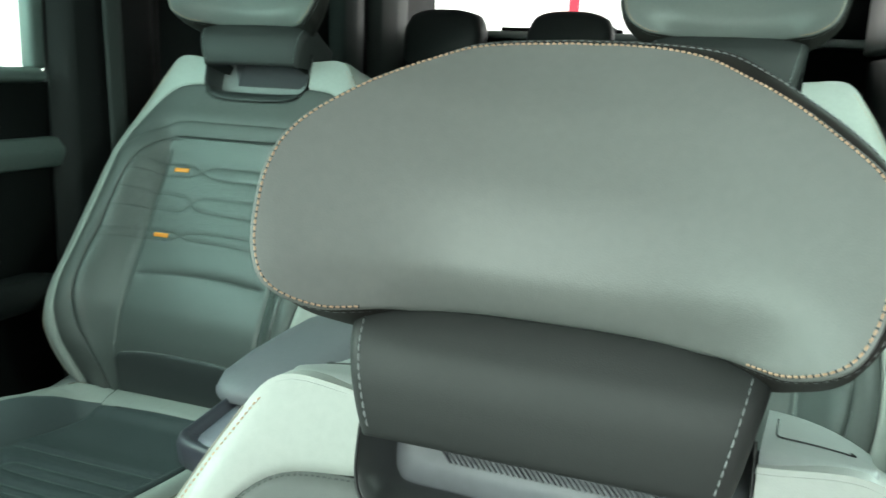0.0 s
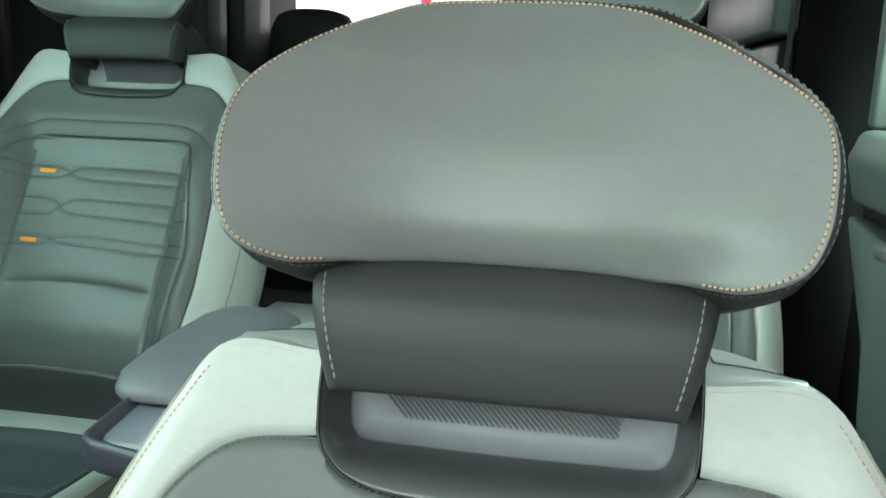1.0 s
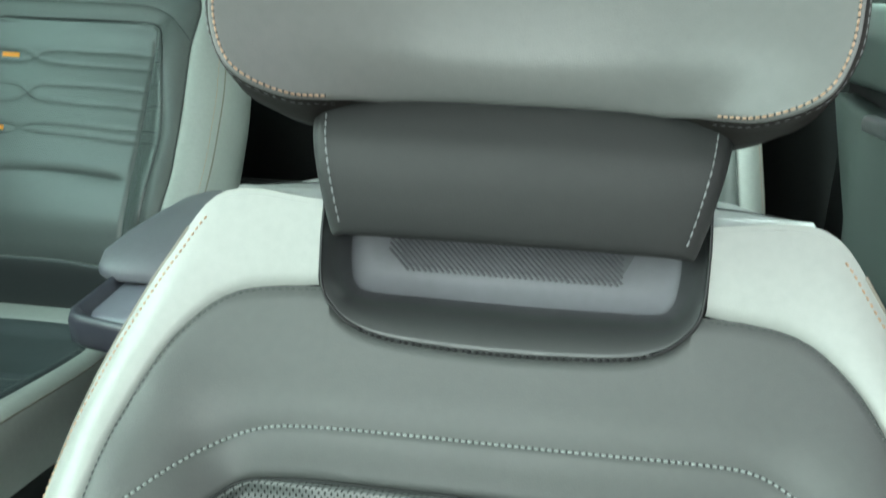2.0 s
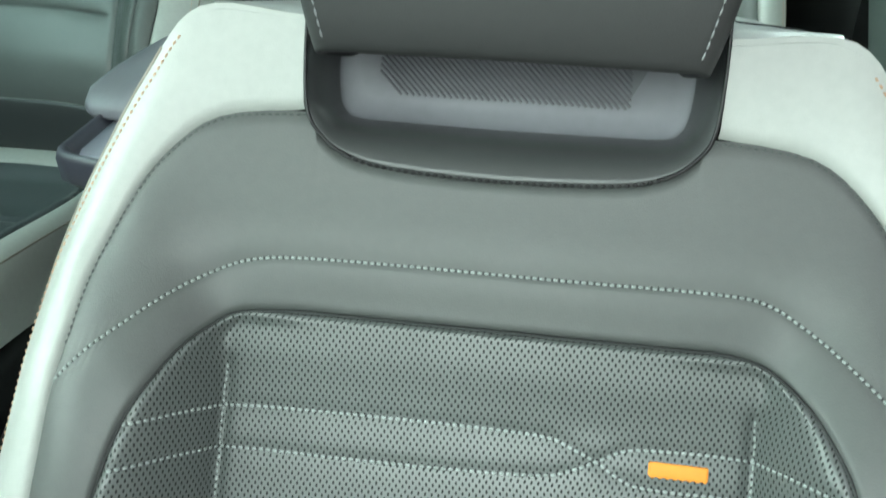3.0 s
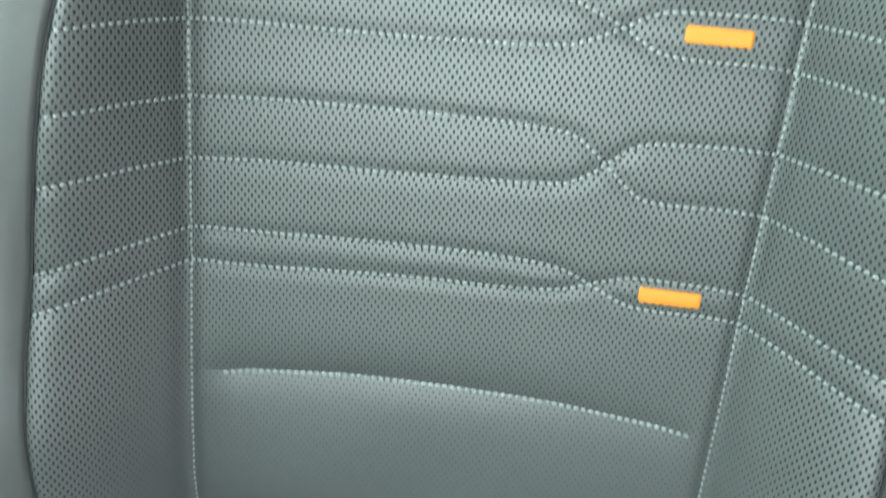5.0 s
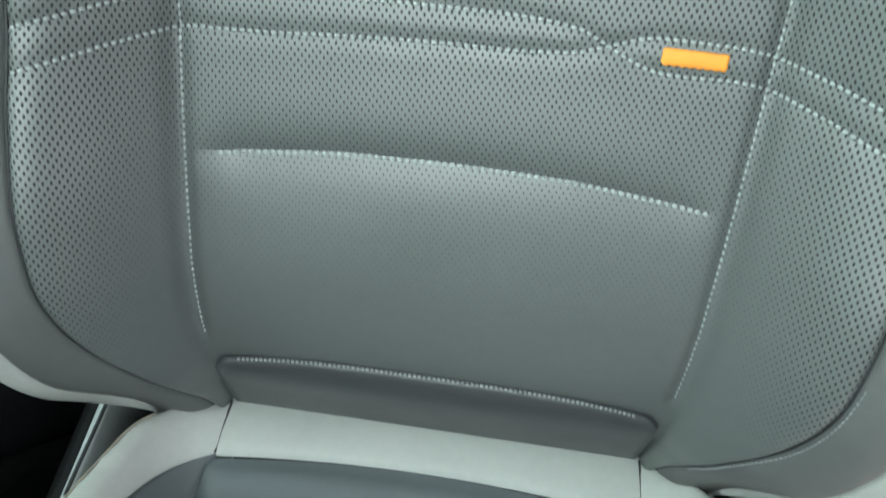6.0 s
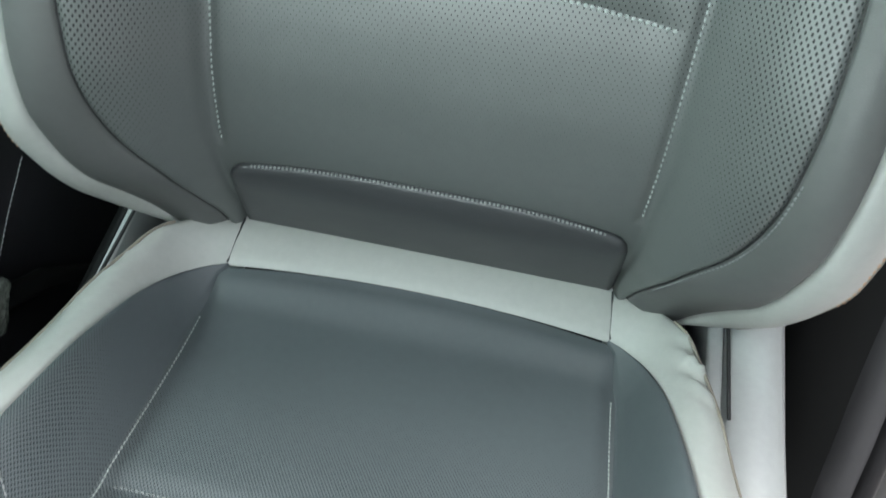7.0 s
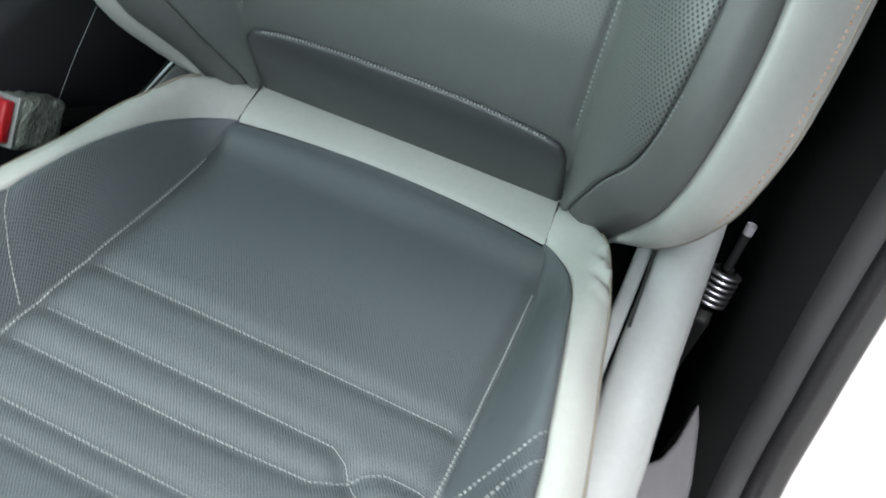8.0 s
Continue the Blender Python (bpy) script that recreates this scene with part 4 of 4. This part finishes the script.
# left side of the cabin
lw = -1.16
left = thing("wall_left", join(box(lw - 0.1, lw, -1.5, 0.96, -0.3, 1.152, 0), box(lw - 0.1, lw, 0.96, 1.20, -0.3, 1.57, 0), box(lw - 0.1, lw, 1.20, 2.9, -0.3, 1.57, 0), box(lw - 0.1, lw, -1.5, 0.96, 1.48, 1.57, 0)), PLASTIC_DARK, "dark trimmed side of the cabin", "wall", "structure")
door = new("rear_door")
tagged(door, "dark rear door with grey-green trim strips, closed", "car door", kind="structure")
part("window_ledge", *prism([(lw + 0.002, 1.148), (lw + 0.002, 1.178), (lw + 0.018, 1.179), (lw + 0.034, 1.170), (lw + 0.034, 1.156)], -0.2, 0.845, "y", 0.005), TRIM_GREEN, door, "grey-green window ledge")
v, f = prism([(lw + 0.002, 0.99), (lw + 0.002, 1.052), (lw + 0.016, 1.050), (lw + 0.028, 1.025), (lw + 0.020, 0.995)], -0.2, 0.90, "y", 0.006)
part("trim_strip", v, f, TRIM_GREEN, door, "grey-green trim strip")
part("armrest", *prism([(lw + 0.002, 0.74), (lw + 0.002, 0.80), (lw + 0.08, 0.81), (lw + 0.09, 0.78), (lw + 0.06, 0.74)], -0.1, 0.80, "y", 0.012), PLASTIC_DARK, door, "dark padded armrest")
part("window_frame", *join(box(lw - 0.02, lw + 0.012, 0.835, 0.868, 1.175, 1.50, 0.008)), TRIM_GREEN, door, "pillar edge of the window")
glass = part("window_pane", *box(lw - 0.06, lw - 0.055, -0.9, 0.96, 1.09, 1.49, 0), GLASS, door, "clear window pane")
glass.visible_shadow = False


def belt(name, points, wide, mat, label):
    """A strap hanging along the points, facing the middle of the car."""
    line = even(curve(points, 8), 0.02)
    rows = [line + np.array([0, o * wide / 2, 0]) for o in (-1, -0.5, 0, 0.5, 1)]
    back = [r + np.array([0.002, 0, 0]) for r in rows[::-1]]
    return thing(name, grid(rows + back + rows[:1]), mat, label, "seat belt")


STRAP = grain("belt_webbing", (0.035, 0.040, 0.038), 0.7, fine=1400, depth=0.0003)
belt("seat_belt", [(-1.10, 0.98, 1.52), (-1.09, 0.98, 1.2), (-1.09, 0.99, 0.8), (-1.10, 1.0, 0.35)], 0.048, STRAP, "grey seat belt strap hanging down the pillar")
thing("pillar_trim_left", prism([(lw + 0.002, 0.868), (lw + 0.045, 0.90), (lw + 0.05, 1.02), (lw + 0.045, 1.12), (lw + 0.002, 1.18)], 0.25, 1.555, "z", 0.01), PLASTIC_DARK, "dark plastic pillar trim", "pillar", "structure")
for y0, y1, z0 in ((1.98, 2.16, 1.05), (2.25, 2.52, 1.10)):
    thing("quarter_trim", prism([(lw + 0.002, y0), (lw + 0.05, y0 + 0.02), (lw + 0.06, (y0 + y1) / 2), (lw + 0.05, y1 - 0.02), (lw + 0.002, y1)], z0, 1.555, "z", 0.008), TRIM_GREEN, "grey-green quarter panel trim", "trim", "structure")

# right side: rear door shut, front door open with its sill and pillar
rw = 0.44
thing("wall_right", join(box(rw, rw + 0.1, 0.32, 0.50, -0.3, 1.57, 0), box(rw, rw + 0.1, 0.50, 0.90, -0.3, 1.13, 0), box(rw, rw + 0.1, 0.90, 2.9, -0.3, 1.57, 0), box(rw, rw + 0.1, 0.50, 0.90, 1.48, 1.57, 0)), PLASTIC_DARK, "dark trimmed side of the cabin", "wall", "structure")
door = new("rear_door")
tagged(door, "dark rear door beside the second row, closed", "car door", kind="structure")
part("door_panel", *prism([(rw - 0.002, 1.02), (rw - 0.03, 1.03), (rw - 0.045, 1.09), (rw - 0.03, 1.128), (rw - 0.002, 1.132)], 0.45, 0.86, "y", 0.008), TRIM_GREEN, door, "grey-green upper door panel")
v, f = prism([(0.45, 0.60), (0.45, 1.0), (0.72, 1.0), (0.845, 1.012), (0.80, 0.955), (0.72, 0.86), (0.66, 0.60)], rw - 0.04, rw - 0.002, "x", 0.008)
part("door_pocket", v, f, TRIM_GREEN, door, "grey-green lower door panel")
part("window_frame", *box(rw - 0.012, rw + 0.02, 0.865, 0.90, 1.13, 1.50, 0.008), TRIM_GREEN, door, "pillar edge of the window")
part("door_handle", *box(rw - 0.06, rw - 0.04, 0.56, 0.66, 0.985, 1.005, 0.006), CHROME, door, "chrome inner handle")
glass = part("window_pane", *box(rw + 0.05, rw + 0.055, 0.5, 0.9, 1.13, 1.49, 0), GLASS, door, "clear window pane")
glass.visible_shadow = False
QUARTER = grain("pale_green_trim", (0.13, 0.17, 0.15), 0.4, fine=1500)
thing("quarter_trim", prism([(rw - 0.002, 1.42), (rw - 0.05, 1.45), (rw - 0.055, 1.6), (rw - 0.05, 2.5), (rw - 0.002, 2.6)], 1.295, 1.52, "z", 0.012), QUARTER, "pale grey-green quarter panel trim", "trim", "structure")
thing("quarter_trim", prism([(rw - 0.002, 1.43), (rw - 0.03, 1.46), (rw - 0.035, 1.6), (rw - 0.03, 2.5), (rw - 0.002, 2.58)], 0.9, 1.285, "z", 0.012), grain("deep_green_trim", (0.016, 0.021, 0.019), 0.4, fine=1500), "dark green lower quarter panel trim", "trim", "structure")
belt("seat_belt", [(0.405, 1.33, 1.50), (0.40, 1.32, 1.2), (0.395, 1.30, 0.9), (0.40, 1.27, 0.5)], 0.046, STRAP, "grey seat belt strap beside the second row")

# door opening of the front door: sill rising into the pillar
OPEN = curve([(-1.45, 0.125), (-0.9, 0.125), (-0.55, 0.128), (-0.36, 0.150), (-0.26, 0.195), (-0.195, 0.275), (-0.145, 0.345), (-0.09, 0.44), (-0.05, 0.56), (-0.02, 0.75), (0.0, 1.0), (0.03, 1.56)], 6)


def sweep(profile_points):
    """The opening's line, carried out along (across, outwards from the opening) steps."""
    d = np.gradient(OPEN, axis=0)
    d /= np.linalg.norm(d, axis=1)[:, None]
    out = np.stack([d[:, 1], -d[:, 0]], 1)
    rows = []
    for x, o in profile_points:
        q = OPEN + out * o
        rows.append(np.stack([np.full(len(q), x), q[:, 0], q[:, 1]], 1))
    return grid(rows)


thing("sill_lining", sweep([(0.330, 0.30), (0.332, 0.16), (0.340, 0.085), (0.360, 0.046), (0.377, 0.024)]), PLASTIC_DARK, "black lining inside the sill and pillar", "lining", "structure")
thing("sill_trim", sweep([(0.373, 0.032), (0.376, 0.0225), (0.381, 0.012), (0.392, 0.004), (0.399, 0.008)]), SILL, "grey plastic sill and pillar trim of the front door", "sill", "structure")
thing("door_seal", sweep([(0.397, 0.014), (0.398, 0.004), (0.402, -0.001), (0.408, -0.002), (0.413, 0.002), (0.415, 0.010), (0.414, 0.018)]), RUBBER, "black rubber door seal round the door opening", "seal", "structure")
thing("body_flange", sweep([(0.412, 0.014), (0.420, 0.010), (0.429, 0.011), (0.433, 0.018), (0.435, 0.04), (0.436, 0.16), (0.437, 0.42)]), BODY, "dark painted body edge outside the seal", "car body", "structure")
thing("pillar_wall", prism([(0.33, -0.25), (0.33, 1.56), (0.13, 1.56), (0.09, 0.9), (0.03, 0.45), (-0.08, 0.20), (-0.2, 0.0), (-0.4, -0.10), (-1.45, -0.10), (-1.45, -0.25)], 0.39, 0.43, "x", 0), PLASTIC_DARK, "dark lower body side behind the trim", "wall", "structure")

LEDGE = grain("grey_ledge", (0.11, 0.11, 0.115), 0.45, fine=1800, depth=0.00006)
rows = [(0.291, -1.2), (0.291, -0.40), (0.291, -0.300), (0.300, -0.288), (0.314, -0.270), (0.325, -0.240), (0.332, -0.205), (0.3375, -0.180), (0.343, -0.205), (0.349, -0.270), (0.354, -0.40), (0.356, -1.2)]
v, f = prism(rows, 0.02, 0.245, "z", 0.004)
v[:, 2] -= np.where(v[:, 2] > 0.2, 0.5 * np.clip(v[:, 0] - 0.30, 0, 1) + 0.4 * np.clip(v[:, 1] + 0.29, 0, 0.2), 0)
thing("sill_ledge", (v, f), LEDGE, "grey plastic ledge with rounded slot beside the seat", "ledge", "structure")

thing("wall_rear", join(box(-1.2, 0.5, 2.8, 2.9, 0.0, 1.36, 0), box(-1.2, 0.5, 2.8, 2.9, 1.54, 1.6, 0), box(0.25, 0.5, 2.8, 2.9, 1.36, 1.54, 0)), PLASTIC_DARK, "dark tailgate trim under the rear window", "wall", "structure")
thing("parcel_ledge", box(-1.15, 0.42, 2.62, 2.80, 1.325, 1.352, 0.01), PLASTIC_PALE, "pale ledge under the rear window", "ledge", "structure")
thing("rear_wiper", join(box(-0.62, -0.38, 2.58, 2.66, 1.352, 1.372, 0.006), box(-0.80, -0.36, 2.64, 2.67, 1.352, 1.366, 0.004)), PLASTIC_DARK, "dark wiper motor cover below the rear window", "cover")
thing("wall_front", join(box(-1.2, 0.42, -1.6, -1.5, -0.3, 0.9, 0), box(-1.15, 0.37, -1.5, -0.84, 0.50, 1.0, 0.06, 4)), PLASTIC_DARK, "dark dashboard across the front of the cabin", "dashboard", "structure")


# third row
def third_row_seat(x):
    seat = new("third_row_seat")
    seat.matrix_world = pose(x, 1.98, 0.204)

    def shaped(name, outline, y0, y1, bev, lean=0.16):
        v, f = prism(outline, y0, y1, "y", bev)
        v = np.array(v)
        v[:, 1] += (v[:, 2] - 0.5) * lean
        return part(name, v, f, THIRD, seat)

    shaped("backrest", [(-0.21, 0.30), (-0.225, 0.6), (-0.205, 0.86), (-0.15, 0.92), (0.15, 0.92), (0.205, 0.86), (0.225, 0.6), (0.21, 0.30)], 0.0, 0.13, 0.03)
    shaped("headrest", [(-0.105, 0.995), (-0.122, 1.03), (-0.125, 1.12), (-0.105, 1.165), (-0.05, 1.180), (0.05, 1.180), (0.105, 1.165), (0.125, 1.12), (0.122, 1.03), (0.105, 0.995)], -0.03, 0.075, 0.022)
    for sx in (-0.06, 0.06):
        part("headrest_post", *tube([(sx, 0.085, 0.90), (sx, 0.095, 1.01)], 0.006, 8), CHROME, seat, "chrome post")
    part("seat_cushion", *box(-0.22, 0.22, -0.45, 0.05, 0.12, 0.34, 0.04, 3), THIRD, seat)
    return tagged(seat, "dark leather third row seat with rounded headrest", "car seat", "third row")


THIRD = grain("black_leather", (0.028, 0.031, 0.031), 0.45)
third_row_seat(-0.812)
third_row_seat(-0.425)

# armrest and folding tray of the second-row seat
arm = new("armrest")
tagged(arm, "grey padded armrest of the second-row seat, folded down", "armrest")
rows = []
for y, hw, zt, zb in ((0.4470, 0.018, 0.8030, 0.7990), (0.448, 0.030, 0.806, 0.797), (0.452, 0.045, 0.811, 0.795), (0.462, 0.056, 0.817, 0.793), (0.49, 0.066, 0.826, 0.790), (0.55, 0.070, 0.832, 0.788), (0.63, 0.072, 0.835, 0.787), (0.70, 0.072, 0.836, 0.787), (0.745, 0.068, 0.832, 0.787), (0.762, 0.055, 0.825, 0.79), (0.766, 0.004, 0.806, 0.805)):
    q = []
    for a in np.linspace(0, 2 * math.pi, 29):
        c, d = math.cos(a), math.sin(a)
        px = math.copysign(abs(c) ** 0.45, c) * hw
        pz = math.copysign(abs(d) ** 0.6, d) * (zt - zb) / 2 + (zt + zb) / 2 + 0.004 * (1 - (px / hw) ** 2) * (d > 0)
        q.append((-0.438 + px + (y - 0.45) * 0.02, y, pz))
    rows.append(q)
rows = [[(-0.438, 0.4468, 0.801)] * 29] + rows + [[(-0.432, 0.767, 0.806)] * 29]
part("pad", *grid(rows), ARM, arm, "grey leather pad")
part("arm_base", *box(-0.495, -0.380, 0.50, 1.02, 0.735, 0.786, 0.012), PLASTIC_PALE, arm, "pale plastic armrest base")
part("hinge", *tube([(-0.52, 0.98, 0.77), (-0.37, 0.98, 0.77)], 0.03, 14), PLASTIC_DARK, arm, "dark hinge barrel")
tray = new("folding_tray")
tagged(tray, "dark grey plastic folding tray with raised rim at the armrest", "tray")
OUT = [(-0.462, 0.352), (-0.455, 0.338), (-0.44, 0.330), (-0.31, 0.300), (-0.295, 0.305), (-0.288, 0.318), (-0.290, 0.56), (-0.30, 0.575), (-0.47, 0.585), (-0.482, 0.575), (-0.484, 0.56)]
ring2 = np.array(OUT + OUT[:1])
mid2 = np.array([-0.38, 0.45])
rows = []
for grow, z in ((-0.030, 0.768), (-0.006, 0.766), (0.0, 0.772), (0.002, 0.795), (0.0, 0.801), (-0.004, 0.803), (-0.009, 0.801), (-0.011, 0.797), (-0.014, 0.7935), (-0.022, 0.7925)):
    d = (ring2 - mid2) / np.linalg.norm(ring2 - mid2, axis=1)[:, None]
    q = ring2 + d * grow
    rows.append(np.stack([q[:, 0], q[:, 1], np.full(len(q), z)], 1))
part("rim", *grid(rows), TRAY, tray, "dark grey raised rim")
base = [tuple(p) for p in rows[-1][:-1]]
part("tray_base", *prism([(p[0], p[1]) for p in base], 0.769, 0.7930, "z", 0), TRAY_IN, tray, "smooth grey tray bottom")
thing("tray_arm", box(-0.40, -0.365, 0.50, 0.62, 0.70, 0.768, 0.008), PLASTIC_PALE, "pale plastic tray arm under the tray", "bracket")

# between the seats: console side, buckle and belt stalk
console = new("centre_console")
tagged(console, "black leather centre console with pale stitching", "console")
v, f = box(-0.66, -0.345, -1.2, 0.10, 0.0, 0.46, 0.02, 3)
part("console_body", v, f, CONSOLE, console, "black leather body")
part("console_lid", *box(-0.64, -0.36, -0.62, 0.06, 0.462, 0.50, 0.015, 3), CONSOLE, console, "black padded lid")
line = even(np.array([(-0.3445, -0.145, 0.395), (-0.3445, -0.192, 0.371), (-0.3445, -0.26, 0.330), (-0.3445, -0.4, 0.25)]), 0.004)
part("stitching", *stitches(line, np.tile([1.0, 0, 0], (len(line), 1)), 0.005, 0.0046, 0.0006), THREAD_NECK, console, "pale thread")
buckle = new("belt_buckle")
tagged(buckle, "belt buckle with red button wrapped in crinkled clear film", "buckle")
bm = bmesh.new()
bmesh.ops.create_cube(bm, size=1)
for q in bm.verts:
    q.co = (q.co.x * 0.03, q.co.y * 0.052, q.co.z * 0.062)
bmesh.ops.bevel(bm, geom=bm.edges[:], offset=0.006, segments=2, profile=0.5, affect="EDGES")
bmesh.ops.subdivide_edges(bm, edges=[e for e in bm.edges if e.calc_length() > 0.012], cuts=9, use_grid_fill=True)
bm.verts.index_update()
v = np.array([q.co[:] for q in bm.verts])
f = [tuple(q.index for q in p.verts) for p in bm.faces]
bm.free()
v += np.array([[0.0022 * noise.noise(Vector(p) * 75 + Vector((k, 0, 0))) + 0.0012 * noise.noise(Vector(p) * 210 + Vector((k, 3, 0))) for k in (0, 7, 13)] for p in v])
part("film", v, f, FILM, buckle, "crinkled clear protective film")
part("buckle_edge", *box(-0.0135, 0.0135, -0.025, 0.025, 0.0335, 0.0365, 0.001), PLASTIC_PALE, buckle, "pale buckle edge")
part("red_button", *box(-0.011, 0.011, -0.021, 0.021, 0.0367, 0.050, 0.003), RED, buckle, "red release button")
part("stalk", *tube([(0.0, 0.0, -0.028), (0.003, 0.01, -0.10), (0.012, 0.0, -0.20), (0.016, -0.05, -0.34)], 0.011, 10), PLASTIC_DARK, buckle, "black stalk")
buckle.matrix_world = pose(-0.326, -0.278, 0.376, 40, 0, 4) @ Matrix.Diagonal((0.95, 0.92, 0.92, 1))

# by the outer foot of the front seat
spring = new("coil_spring")
tagged(spring, "ribbed chrome spring end with pale cap by the seat", "spring")
part("core", *tube([(0, 0, 0), (0, 0.05, 0.0)], 0.009, 12), PLASTIC_DARK, spring)
for k in range(6):
    a = np.linspace(0, 2 * math.pi, 25)
    part("coil", *tube(np.stack([0.0125 * np.cos(a), np.full_like(a, 0.004 + k * 0.0080) + 0.004 * np.sin(a), 0.0125 * np.sin(a)], 1), 0.0032, 8), CHROME, spring, "chrome coil")
part("rod", *tube([(0, 0.05, 0), (0, 0.105, 0.0)], 0.0040, 12), PLASTIC_DARK, spring, "dark rod")
part("cap", *tube([(0, 0.100, 0), (0, 0.112, 0.0), (0, 0.1125, 0)], 0.0046, 12), PLASTIC_GREY, spring, "grey cap")
spring.matrix_world = pose(0.306, -0.103, 0.240, 63, 0, -6) @ Matrix.Diagonal((1.1, 0.86, 1.1, 1))
thing("spring_bracket", box(0.297, 0.315, -0.125, -0.09, 0.0, 0.236, 0.006), PLASTIC_DARK, "dark metal bracket under the spring", "bracket")
